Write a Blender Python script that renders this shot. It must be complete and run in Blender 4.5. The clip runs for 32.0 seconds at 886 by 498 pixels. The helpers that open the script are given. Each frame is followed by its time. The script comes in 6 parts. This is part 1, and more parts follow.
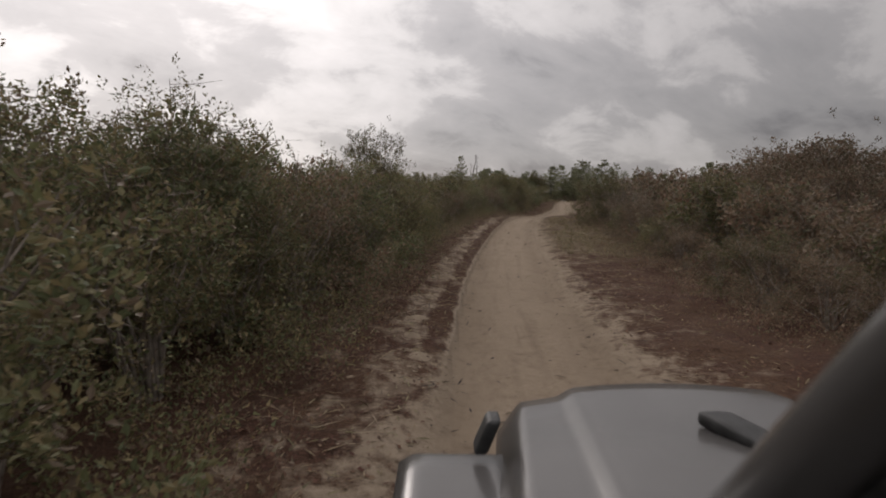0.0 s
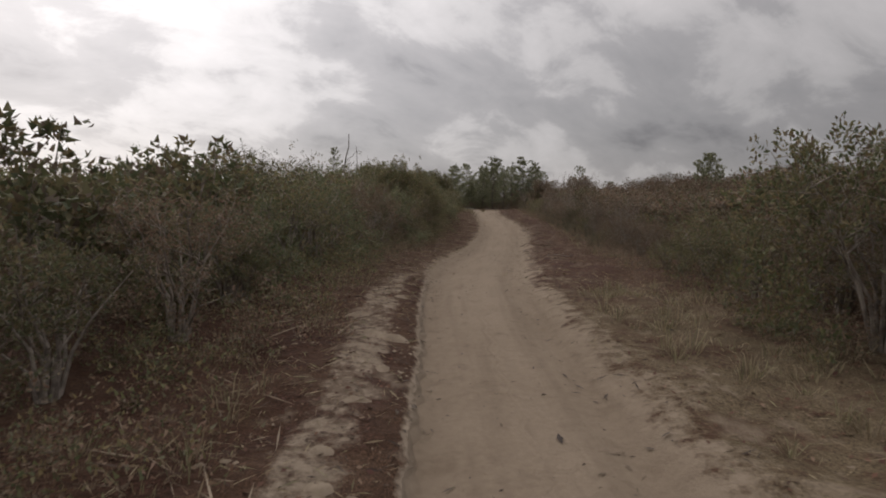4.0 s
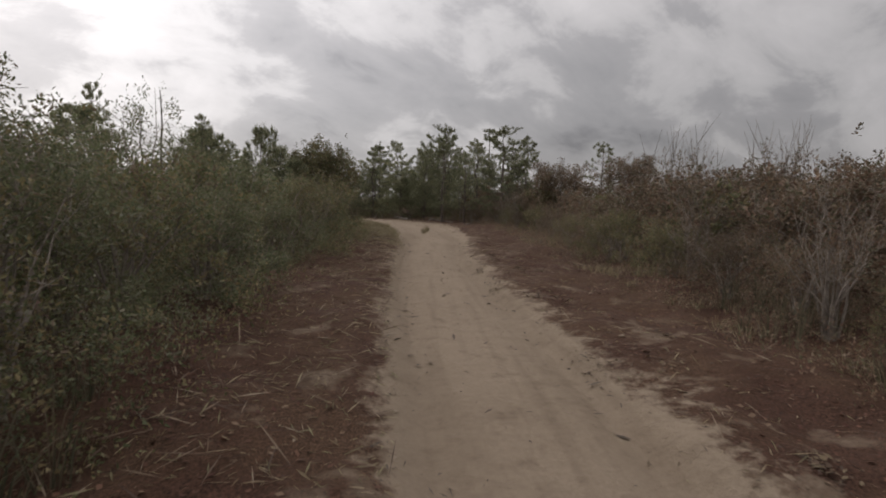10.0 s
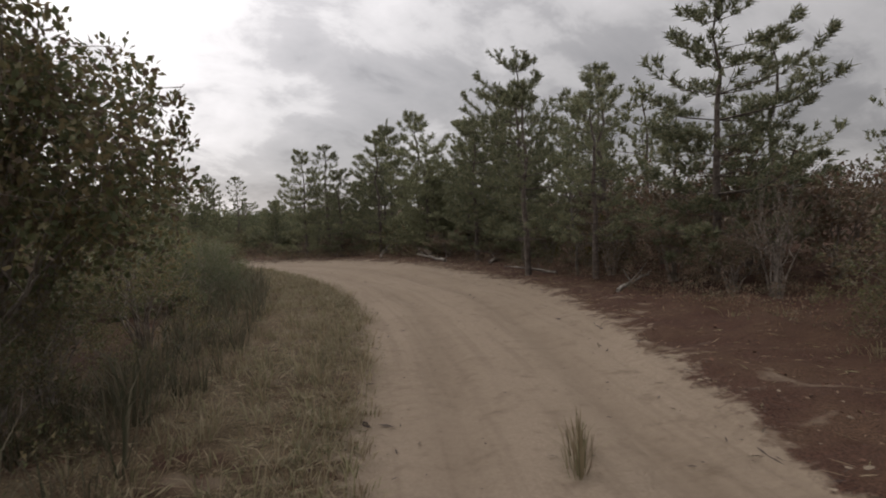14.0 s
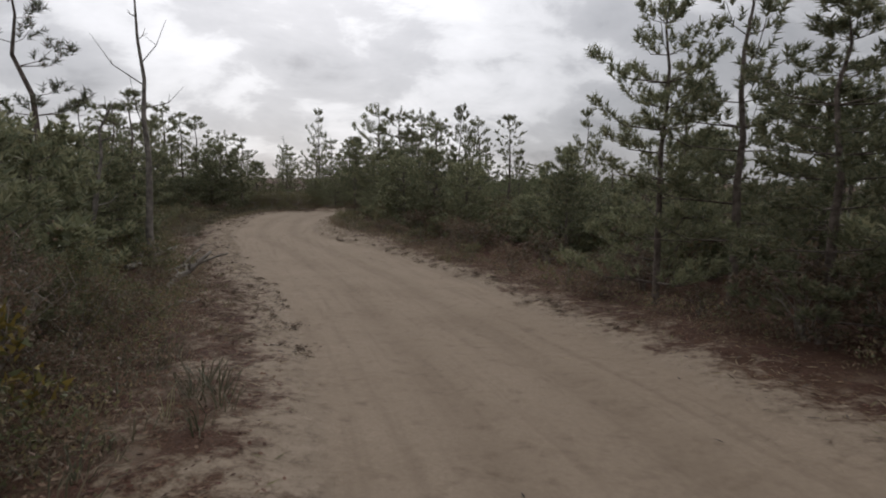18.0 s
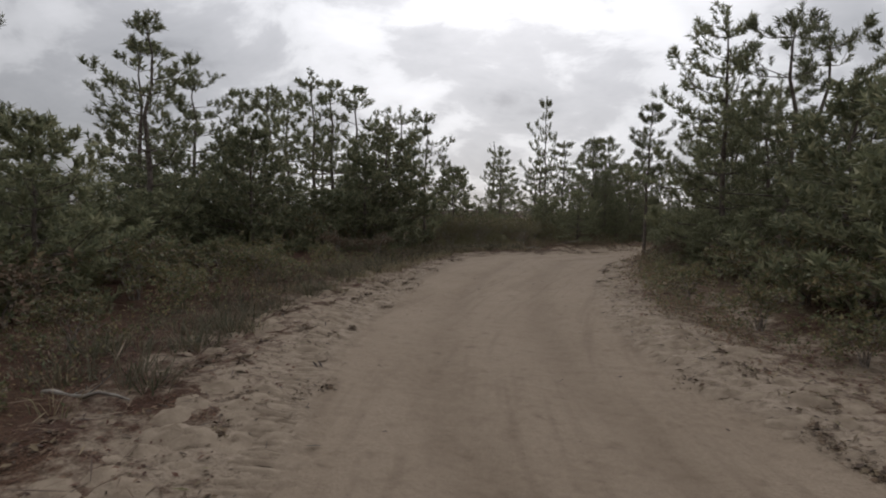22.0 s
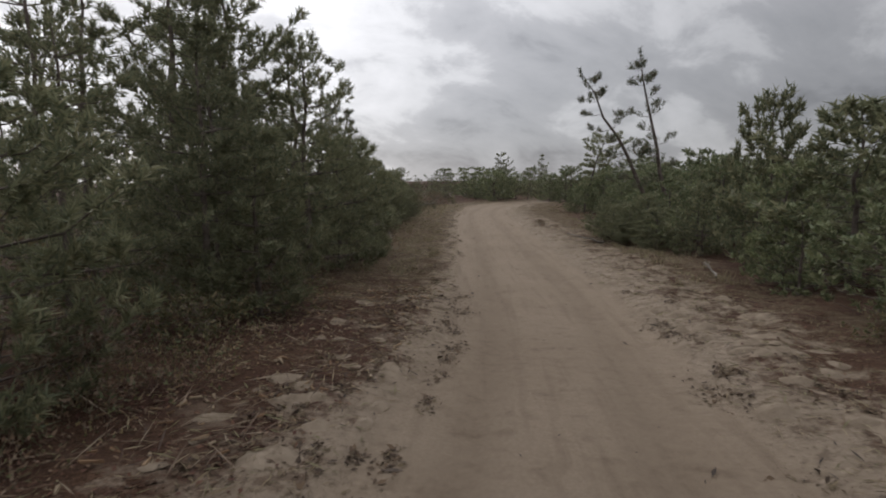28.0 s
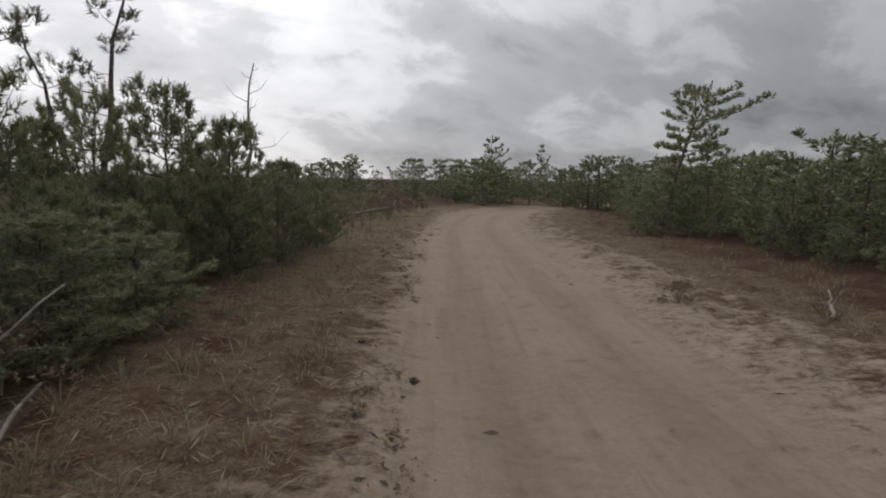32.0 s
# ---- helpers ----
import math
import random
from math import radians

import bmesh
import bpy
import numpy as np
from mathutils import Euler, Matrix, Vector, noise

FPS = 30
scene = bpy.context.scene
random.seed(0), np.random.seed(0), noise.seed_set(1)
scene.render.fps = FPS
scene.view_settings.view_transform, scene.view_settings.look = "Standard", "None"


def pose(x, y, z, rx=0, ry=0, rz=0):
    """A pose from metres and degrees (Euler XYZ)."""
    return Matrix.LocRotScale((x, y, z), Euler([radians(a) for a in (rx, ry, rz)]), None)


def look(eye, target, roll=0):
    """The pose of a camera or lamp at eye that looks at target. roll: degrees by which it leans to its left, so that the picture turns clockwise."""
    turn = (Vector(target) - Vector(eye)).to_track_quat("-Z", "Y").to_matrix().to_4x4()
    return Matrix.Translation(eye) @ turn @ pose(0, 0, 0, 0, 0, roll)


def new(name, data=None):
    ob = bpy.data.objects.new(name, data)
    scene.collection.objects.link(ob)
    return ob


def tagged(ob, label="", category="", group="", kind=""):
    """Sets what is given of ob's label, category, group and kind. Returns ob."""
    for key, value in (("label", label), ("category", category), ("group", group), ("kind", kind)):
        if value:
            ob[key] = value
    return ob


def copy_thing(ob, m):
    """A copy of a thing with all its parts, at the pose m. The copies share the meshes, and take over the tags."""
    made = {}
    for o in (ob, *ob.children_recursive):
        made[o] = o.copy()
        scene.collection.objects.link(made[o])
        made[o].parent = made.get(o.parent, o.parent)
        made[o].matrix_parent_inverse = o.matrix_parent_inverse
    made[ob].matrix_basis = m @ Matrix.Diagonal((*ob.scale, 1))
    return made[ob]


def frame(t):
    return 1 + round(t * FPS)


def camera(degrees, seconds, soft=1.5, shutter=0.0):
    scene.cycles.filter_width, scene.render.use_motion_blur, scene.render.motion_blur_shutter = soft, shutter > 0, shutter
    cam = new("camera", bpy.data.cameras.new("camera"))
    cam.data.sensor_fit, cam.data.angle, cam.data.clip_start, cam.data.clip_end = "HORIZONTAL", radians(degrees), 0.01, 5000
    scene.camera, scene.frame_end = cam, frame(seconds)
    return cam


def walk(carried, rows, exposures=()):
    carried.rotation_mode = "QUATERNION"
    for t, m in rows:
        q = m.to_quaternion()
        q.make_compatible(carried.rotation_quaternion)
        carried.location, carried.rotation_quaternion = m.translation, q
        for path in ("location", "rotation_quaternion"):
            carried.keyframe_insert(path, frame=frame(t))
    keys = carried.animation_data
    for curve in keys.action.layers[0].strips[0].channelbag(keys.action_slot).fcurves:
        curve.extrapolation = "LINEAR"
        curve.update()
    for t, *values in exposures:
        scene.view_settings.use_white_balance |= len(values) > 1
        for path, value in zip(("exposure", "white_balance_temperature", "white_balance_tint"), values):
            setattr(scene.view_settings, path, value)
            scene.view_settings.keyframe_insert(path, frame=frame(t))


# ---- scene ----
cam = camera(71.0, 32.0, soft=1.9, shutter=0.08)
PATH = [
    (0, (-0.000, -0.000, 1.779), (0.000, 11.154, 0.764), 0.93),
    (0.5, (-0.027, 3.223, 1.756), (0.276, 14.370, 0.704), 0.14),
    (1, (0.074, 6.387, 1.716), (0.781, 17.525, 0.762), -0.51),
    (1.5, (0.300, 9.664, 1.717), (1.511, 20.767, 0.869), -0.96),
    (2, (0.683, 12.867, 1.727), (2.230, 23.933, 0.960), -1.10),
    (2.5, (1.057, 16.169, 1.749), (2.753, 27.210, 0.937), -1.35),
    (3, (1.370, 19.285, 1.777), (3.039, 30.334, 1.016), -0.19),
    (3.5, (1.747, 22.513, 1.774), (3.612, 33.526, 0.954), 1.17),
    (5.5, (3.172, 33.347, 2.199), (5.954, 44.147, 1.166), -2.45),
    (6, (3.924, 36.567, 2.139), (7.075, 47.279, 1.261), -2.30),
    (6.5, (4.865, 39.742, 2.090), (8.334, 50.350, 1.141), -1.17),
    (7, (5.777, 42.672, 2.038), (9.307, 53.245, 0.941), -1.13),
    (7.5, (6.638, 45.568, 1.888), (10.292, 56.100, 0.804), -0.32),
    (8, (7.504, 48.403, 1.861), (11.234, 58.919, 0.884), -0.47),
    (8.5, (8.313, 50.911, 1.951), (11.956, 61.467, 1.099), -2.32),
    (9, (9.092, 54.047, 1.969), (12.563, 64.674, 1.305), -0.88),
    (9.5, (9.835, 57.248, 2.036), (13.114, 67.935, 1.343), 1.25),
    (10, (10.564, 60.024, 2.134), (13.616, 70.765, 1.263), 1.67),
    (10.5, (11.056, 62.636, 2.279), (13.983, 73.428, 1.650), -0.88),
    (11, (11.608, 65.392, 2.358), (14.444, 76.210, 1.746), -0.21),
    (11.5, (12.013, 67.909, 2.457), (14.892, 78.680, 1.397), 1.79),
    (12, (12.719, 70.324, 2.548), (15.678, 81.051, 1.275), -0.15),
    (12.5, (13.506, 73.892, 2.468), (16.521, 84.620, 1.350), 0.06),
    (13, (14.304, 77.323, 2.423), (17.199, 88.106, 1.543), 0.72),
    (13.5, (15.056, 80.478, 2.592), (17.840, 91.308, 1.953), -0.88),
    (15.5, (16.844, 92.435, 2.610), (18.028, 103.495, 1.299), -3.86),
    (16, (16.637, 95.600, 2.456), (17.210, 106.720, 1.259), 0.25),
    (16.5, (16.415, 98.388, 2.486), (16.241, 109.517, 1.241), -0.20),
    (17, (15.921, 101.553, 2.449), (14.885, 112.626, 1.126), -1.49),
    (17.5, (15.353, 104.225, 2.414), (13.552, 115.202, 1.103), -0.92),
    (18, (14.564, 106.845, 2.284), (12.051, 117.689, 1.037), 0.80),
    (18.5, (13.363, 109.772, 2.075), (10.115, 120.419, 0.834), 0.55),
    (19, (12.174, 112.414, 1.961), (8.306, 122.835, 0.585), 0.45),
    (19.5, (10.874, 115.005, 1.721), (6.413, 125.216, 0.585), 2.87),
    (20, (9.464, 117.453, 1.641), (4.508, 127.465, 0.838), 2.67),
    (20.5, (8.095, 119.757, 1.586), (2.793, 129.567, 0.552), 2.52),
    (21, (6.786, 121.967, 1.654), (1.203, 131.622, 0.644), -0.36),
    (21.5, (5.456, 123.989, 1.616), (-0.360, 133.507, 0.612), -1.63),
    (22, (4.184, 125.775, 1.484), (-1.640, 135.315, 0.767), 0.81),
    (22.5, (2.989, 127.676, 1.505), (-2.786, 137.234, 0.654), 0.65),
    (23, (1.970, 129.510, 1.524), (-3.763, 139.097, 0.718), -2.11),
    (23.5, (0.892, 131.314, 1.493), (-4.537, 141.092, 0.902), -0.63),
    (24, (0.052, 133.091, 1.602), (-5.037, 143.038, 0.824), -2.86),
    (24.5, (-0.723, 134.814, 1.671), (-5.485, 144.915, 0.818), -1.46),
    (26.5, (-2.301, 144.779, 1.798), (-4.855, 155.623, 0.646), -1.53),
    (27, (-2.737, 147.594, 1.705), (-4.612, 158.564, 0.457), -3.25),
    (27.5, (-3.014, 150.361, 1.575), (-4.003, 161.453, 0.370), -4.47),
    (28, (-3.280, 153.104, 1.529), (-3.492, 164.235, 0.299), -0.44),
    (28.5, (-3.099, 155.904, 1.362), (-2.764, 167.032, 0.143), -3.54),
    (29, (-3.108, 158.430, 1.287), (-2.314, 169.550, 0.223), -1.30),
    (29.5, (-3.067, 160.970, 1.238), (-2.170, 172.076, 0.102), 1.45),
    (30, (-2.969, 163.429, 1.306), (-2.247, 174.555, 0.245), 0.62),
    (30.5, (-2.911, 165.860, 1.186), (-2.399, 176.994, 0.088), -0.91),
    (31, (-2.954, 168.416, 1.122), (-2.504, 179.572, 0.232), 1.69),
    (31.5, (-3.042, 170.842, 1.170), (-2.664, 181.986, 0.122), 3.85),
    (32, (-3.014, 173.180, 1.108), (-2.758, 184.307, -0.133), 1.01),
]
walk(cam, [(t, look(eye, target, roll)) for t, eye, target, roll in PATH],
     exposures=[(0, -0.03, 6700, 15), (4, 0.06, 6600, 14.5), (6, 0.04, 6580, 14.2), (8.5, 0.17, 6560, 14), (11, 0.11, 6560, 14), (13, 0.19, 6560, 14), (17, 0.06, 6250, 12.5), (19, -0.07, 6230, 12), (24, -0.1, 6230, 12), (28, 0.09, 6230, 12), (32, 0.04, 6230, 12)])

# ---- light ----
SUN_AZ, SUN_EL = radians(27), radians(24)      # azimuth to the left of +y
sun_dir = Vector((-math.sin(SUN_AZ) * math.cos(SUN_EL), math.cos(SUN_AZ) * math.cos(SUN_EL), math.sin(SUN_EL)))


def build_world():
    w = bpy.data.worlds.new("overcast_sky")
    scene.world = w
    w.use_nodes = True
    nt = w.node_tree
    nt.nodes.clear()
    N, L = nt.nodes.new, nt.links.new

    def math_node(op, a, b=None, clamp=False):
        n = N("ShaderNodeMath")
        n.operation, n.use_clamp = op, clamp
        for i, v in enumerate((a, b)):
            if v is None:
                continue
            if isinstance(v, (int, float)):
                n.inputs[i].default_value = v
            else:
                L(v, n.inputs[i])
        return n.outputs[0]
    tc = N("ShaderNodeTexCoord")
    sep = N("ShaderNodeSeparateXYZ")
    L(tc.outputs["Generated"], sep.inputs[0])
    zz = math_node("ADD", math_node("MAXIMUM", sep.outputs[2], 0.0), 0.48)
    px, py = math_node("DIVIDE", sep.outputs[0], zz), math_node("DIVIDE", sep.outputs[1], zz)
    # streaks drift from upper right to lower left
    ca, sa = math.cos(radians(28)), math.sin(radians(28))
    u = math_node("ADD", math_node("MULTIPLY", px, ca), math_node("MULTIPLY", py, sa))
    v = math_node("SUBTRACT", math_node("MULTIPLY", py, ca), math_node("MULTIPLY", px, sa))
    comb = N("ShaderNodeCombineXYZ")
    L(math_node("MULTIPLY", u, 0.78), comb.inputs[0])
    L(math_node("MULTIPLY", v, 1.0), comb.inputs[1])

    def noise_node(vec, scale, detail, rough, dist=0.0):
        n = N("ShaderNodeTexNoise")
        n.inputs["Scale"].default_value, n.inputs["Detail"].default_value = scale, detail
        n.inputs["Roughness"].default_value, n.inputs["Distortion"].default_value = rough, dist
        L(vec, n.inputs["Vector"])
        return n.outputs["Fac"]
    big = noise_node(comb.outputs[0], 1.9, 3, 0.5, 0.4)
    fine = noise_node(comb.outputs[0], 5.2, 7, 0.6, 0.3)
    cloud = math_node("ADD", math_node("MULTIPLY", big, 0.6), math_node("MULTIPLY", fine, 0.4))
    ramp = N("ShaderNodeValToRGB")
    r = ramp.color_ramp
    r.elements[0].position, r.elements[0].color = 0.40, (0.80, 0.79, 0.785, 1)
    r.elements[1].position, r.elements[1].color = 0.64, (0.32, 0.32, 0.33, 1)
    e = r.elements.new(0.475)
    e.color = (0.69, 0.685, 0.68, 1)
    e = r.elements.new(0.515)
    e.color = (0.53, 0.527, 0.53, 1)
    e = r.elements.new(0.575)
    e.color = (0.47, 0.47, 0.475, 1)
    L(cloud, ramp.inputs[0])
    # the veiled sun brightens the cloud round it
    dot = N("ShaderNodeVectorMath")
    dot.operation = "DOT_PRODUCT"
    L(tc.outputs["Generated"], dot.inputs[0])
    dot.inputs[1].default_value = sun_dir
    cosang = math_node("MAXIMUM", dot.outputs["Value"], 0.0)
    glow = math_node("ADD", math_node("MULTIPLY", math_node("POWER", cosang, 4.0), 0.84), math_node("MULTIPLY", math_node("POWER", cosang, 30.0), 0.35))
    # an overcast sky is brighter overhead than near the horizon
    high = math_node("MULTIPLY", math_node("POWER", math_node("MAXIMUM", sep.outputs[2], 0.0), 2.0), 1.9)
    lift = math_node("ADD", math_node("ADD", glow, 0.45), high)
    mul = N("ShaderNodeVectorMath")
    mul.operation = "SCALE"
    L(ramp.outputs[0], mul.inputs[0])
    L(lift, mul.inputs["Scale"])
    sky = N("ShaderNodeTexSky")
    sky.sky_type, sky.sun_disc = "NISHITA", False
    sky.sun_elevation, sky.sun_rotation = SUN_EL, -SUN_AZ
    skyb = N("ShaderNodeBackground")
    skyb.inputs[1].default_value = 0.05
    L(sky.outputs[0], skyb.inputs[0])
    cb = N("ShaderNodeBackground")
    L(mul.outputs[0], cb.inputs[0])
    cb.inputs[1].default_value = SKY
    mix = N("ShaderNodeMixShader")
    mix.inputs[0].default_value = 0.93
    L(skyb.outputs[0], mix.inputs[1])
    L(cb.outputs[0], mix.inputs[2])
    out = N("ShaderNodeOutputWorld")
    L(mix.outputs[0], out.inputs[0])


SKY = 1.04
build_world()
sun = new("sun", bpy.data.lights.new("sun", "SUN"))
sun.data.energy, sun.data.angle, sun.data.color = 0.8, radians(20), (1.0, 0.96, 0.9)
sun.matrix_world = look(sun_dir * 100, (0, 0, 0))

# ---- materials ----
def material(name, c1, c2, scale=6.0, rough=0.9, bump=0.3, bump_scale=40.0, spec=0.2, c3=None, metallic=0.0, per_object=0.0, bump_dist=0.02, trans=0.0, coat=0.0):
    m = bpy.data.materials.new(name)
    m.use_nodes = True
    nt = m.node_tree
    N, L = nt.nodes.new, nt.links.new
    b = nt.nodes["Principled BSDF"]
    tc = N("ShaderNodeTexCoord")
    n1 = N("ShaderNodeTexNoise")
    n1.inputs["Scale"].default_value, n1.inputs["Detail"].default_value = scale, 5
    L(tc.outputs["Object"], n1.inputs["Vector"])
    ramp = N("ShaderNodeValToRGB")
    ramp.color_ramp.elements[0].position, ramp.color_ramp.elements[0].color = 0.35, (*c1, 1)
    ramp.color_ramp.elements[1].position, ramp.color_ramp.elements[1].color = 0.65, (*c2, 1)
    if c3:
        e = ramp.color_ramp.elements.new(0.56)
        e.color = (*c3, 1)
    L(n1.outputs["Fac"], ramp.inputs[0])
    col = ramp.outputs[0]
    if per_object:
        oi, hs = N("ShaderNodeObjectInfo"), N("ShaderNodeHueSaturation")
        mr = N("ShaderNodeMapRange")
        mr.inputs["To Min"].default_value, mr.inputs["To Max"].default_value = 1 - per_object, 1 + per_object
        L(oi.outputs["Random"], mr.inputs["Value"])
        L(mr.outputs[0], hs.inputs["Value"])
        mh = N("ShaderNodeMapRange")
        mh.inputs["To Min"].default_value, mh.inputs["To Max"].default_value = 0.5 - per_object * 0.07, 0.5 + per_object * 0.05
        L(oi.outputs["Random"], mh.inputs["Value"])
        L(mh.outputs[0], hs.inputs["Hue"])
        L(col, hs.inputs["Color"])
        col = hs.outputs[0]
    L(col, b.inputs["Base Color"])
    b.inputs["Roughness"].default_value, b.inputs["Metallic"].default_value = rough, metallic
    b.inputs["Specular IOR Level"].default_value = spec
    b.inputs["Coat Weight"].default_value = coat
    if bump:
        n2, bp = N("ShaderNodeTexNoise"), N("ShaderNodeBump")
        n2.inputs["Scale"].default_value, n2.inputs["Detail"].default_value = bump_scale, 4
        L(tc.outputs["Object"], n2.inputs["Vector"])
        L(n2.outputs["Fac"], bp.inputs["Height"])
        bp.inputs["Strength"].default_value, bp.inputs["Distance"].default_value = bump, bump_dist
        L(bp.outputs[0], b.inputs["Normal"])
    if trans:
        tr, mx = N("ShaderNodeBsdfTranslucent"), N("ShaderNodeMixShader")
        L(col, tr.inputs["Color"])
        mx.inputs[0].default_value = trans
        out = nt.nodes["Material Output"]
        L(b.outputs[0], mx.inputs[1])
        L(tr.outputs[0], mx.inputs[2])
        L(mx.outputs[0], out.inputs[0])
    return m


def leaf_material(name, colours, per_object=0.2, trans=0.25, rough=0.6):
    """Colours vary leaf by leaf."""
    m = bpy.data.materials.new(name)
    m.use_nodes = True
    nt = m.node_tree
    N, L = nt.nodes.new, nt.links.new
    b = nt.nodes["Principled BSDF"]
    geo, ramp = N("ShaderNodeNewGeometry"), N("ShaderNodeValToRGB")
    cr = ramp.color_ramp
    cr.interpolation = "CONSTANT"
    k = len(colours)
    cr.elements[0].color = (*colours[0], 1)
    cr.elements[1].position, cr.elements[1].color = (k - 1) / k, (*colours[-1], 1)
    for i in range(1, k - 1):
        e = cr.elements.new(i / k)
        e.color = (*colours[i], 1)
    L(geo.outputs["Random Per Island"], ramp.inputs[0])
    oi, hs, mr = N("ShaderNodeObjectInfo"), N("ShaderNodeHueSaturation"), N("ShaderNodeMapRange")
    mr.inputs["To Min"].default_value, mr.inputs["To Max"].default_value = 1 - per_object, 1 + per_object
    L(oi.outputs["Random"], mr.inputs["Value"])
    L(mr.outputs[0], hs.inputs["Value"])
    L(ramp.outputs[0], hs.inputs["Color"])
    L(hs.outputs[0], b.inputs["Base Color"])
    b.inputs["Roughness"].default_value, b.inputs["Specular IOR Level"].default_value = rough, 0.25
    tr, mx = N("ShaderNodeBsdfTranslucent"), N("ShaderNodeMixShader")
    L(hs.outputs[0], tr.inputs["Color"])
    mx.inputs[0].default_value = trans
    L(b.outputs[0], mx.inputs[1])
    L(tr.outputs[0], mx.inputs[2])
    L(mx.outputs[0], nt.nodes["Material Output"].inputs[0])
    return m


BARK = material("pine_bark", (0.07, 0.055, 0.045), (0.17, 0.14, 0.12), 9, bump=0.7, bump_scale=30)
GREY_WOOD = material("weathered_wood", (0.12, 0.105, 0.09), (0.27, 0.245, 0.21), 7, bump=0.5, bump_scale=45)
DEAD_WOOD = material("dead_standing_wood", (0.085, 0.075, 0.065), (0.22, 0.195, 0.17), 5, bump=0.7, bump_scale=26)
STEM = material("shrub_stem", (0.11, 0.09, 0.075), (0.30, 0.26, 0.22), 8, bump=0.4)
NEEDLES = leaf_material("pine_needles", [(0.161, 0.172, 0.098), (0.208, 0.211, 0.122), (0.253, 0.243, 0.145), (0.131, 0.143, 0.087)], 0.2, 0.4)
NEEDLES_LIGHT = leaf_material("young_pine_needles", [(0.146, 0.165, 0.085), (0.184, 0.201, 0.103), (0.222, 0.228, 0.127), (0.123, 0.147, 0.079)], 0.2, 0.28)
FARLEAF = leaf_material("far_scrub_leaves", [(0.105, 0.092, 0.062), (0.144, 0.104, 0.073), (0.096, 0.102, 0.058), (0.162, 0.121, 0.086)], 0.1, 0.15)
NEEDLES_DRY = leaf_material("sparse_pine_needles", [(0.086, 0.107, 0.061), (0.129, 0.129, 0.086), (0.172, 0.138, 0.095), (0.103, 0.121, 0.069)], 0.2, 0.15)
OLIVE = leaf_material("olive_leaves", [(0.126, 0.130, 0.061), (0.163, 0.147, 0.075), (0.096, 0.108, 0.055), (0.199, 0.158, 0.082), (0.136, 0.101, 0.069)], 0.28, 0.34)
GREEN = leaf_material("green_leaves", [(0.132, 0.153, 0.075), (0.168, 0.177, 0.091), (0.110, 0.126, 0.068), (0.193, 0.172, 0.103), (0.149, 0.152, 0.084), (0.222, 0.216, 0.152)], 0.22, 0.36)
RUSSET = leaf_material("russet_leaves", [(0.159, 0.100, 0.070), (0.179, 0.125, 0.083), (0.123, 0.094, 0.066), (0.113, 0.104, 0.062), (0.180, 0.136, 0.093)], 0.25, 0.34)
GOLD = leaf_material("yellowing_leaves", [(0.16, 0.12, 0.03), (0.12, 0.11, 0.04), (0.20, 0.15, 0.04), (0.08, 0.085, 0.035)], 0.2, 0.3)
STRAW = leaf_material("dry_grass_blades", [(0.235, 0.187, 0.118), (0.292, 0.243, 0.159), (0.175, 0.132, 0.083), (0.215, 0.197, 0.113), (0.147, 0.132, 0.077)], 0.1, 0.42, 0.8)
GREYGREEN = leaf_material("grey_green_grass", [(0.089, 0.084, 0.054), (0.117, 0.101, 0.067), (0.064, 0.064, 0.039), (0.145, 0.114, 0.076)], 0.1, 0.42, 0.8)
LITTER = leaf_material("leaf_litter", [(0.097, 0.050, 0.034), (0.128, 0.068, 0.045), (0.067, 0.039, 0.028), (0.169, 0.114, 0.077), (0.082, 0.039, 0.029)], 0.1, 0.1, 0.9)


# ---- the route of the track: x, y, height of the sand ----
ROUTE = [(-0.30, -16.00, -0.02), (-0.10, -8.00, -0.05), (0.00, 0.00, -0.07), (0.68, 12.87, -0.12), (2.10, 25.20, 0.03), (3.92, 36.60, 0.27), (7.50, 48.40, 0.03),
         (10.56, 60.00, 0.29), (12.75, 70.30, 0.66), (15.30, 81.60, 0.72), (16.64, 95.60, 0.62), (14.56, 106.85, 0.42), (9.46, 117.45, -0.18), (4.18, 125.75, -0.34),
         (0.05, 133.05, -0.26), (-1.91, 142.25, -0.10), (-3.28, 153.05, -0.34), (-3.00, 163.45, -0.56), (-3.00, 173.15, -0.74), (-2.90, 186.75, -0.80), (-2.40, 199.75, -0.82),
         (-0.20, 210.75, -0.80), (5.30, 220.75, -0.80), (14.30, 227.75, -0.80)]


def route_samples(step=0.4):
    p = np.array(ROUTE)
    p = np.vstack([2 * p[0] - p[1], p, 2 * p[-1] - p[-2]])
    out = []
    for i in range(1, len(p) - 2):
        a, b, c, d = p[i - 1:i + 3]
        n = max(2, int(np.linalg.norm(c - b) / step))
        u = np.arange(n)[:, None] / n
        out.append(0.5 * (2 * b + (c - a) * u + (2 * a - 5 * b + 4 * c - d) * u ** 2 + (3 * b - a - 3 * c + d) * u ** 3))
    out.append(p[-2][None])
    return np.vstack(out)


RP = route_samples()
RT = np.gradient(RP[:, :2], axis=0)
RT /= np.linalg.norm(RT, axis=1)[:, None]
RS = np.r_[0, np.cumsum(np.linalg.norm(np.diff(RP[:, :2], axis=0), axis=1))]
RS -= RS[np.argmin(np.abs(RP[:, 0]) + np.abs(RP[:, 1]))]
# stations count 4.75 m less over the bend
RS = np.interp(RS, [-100, 83.4, 97.4, 400], [-100, 83.4, 92.65, 395.25])
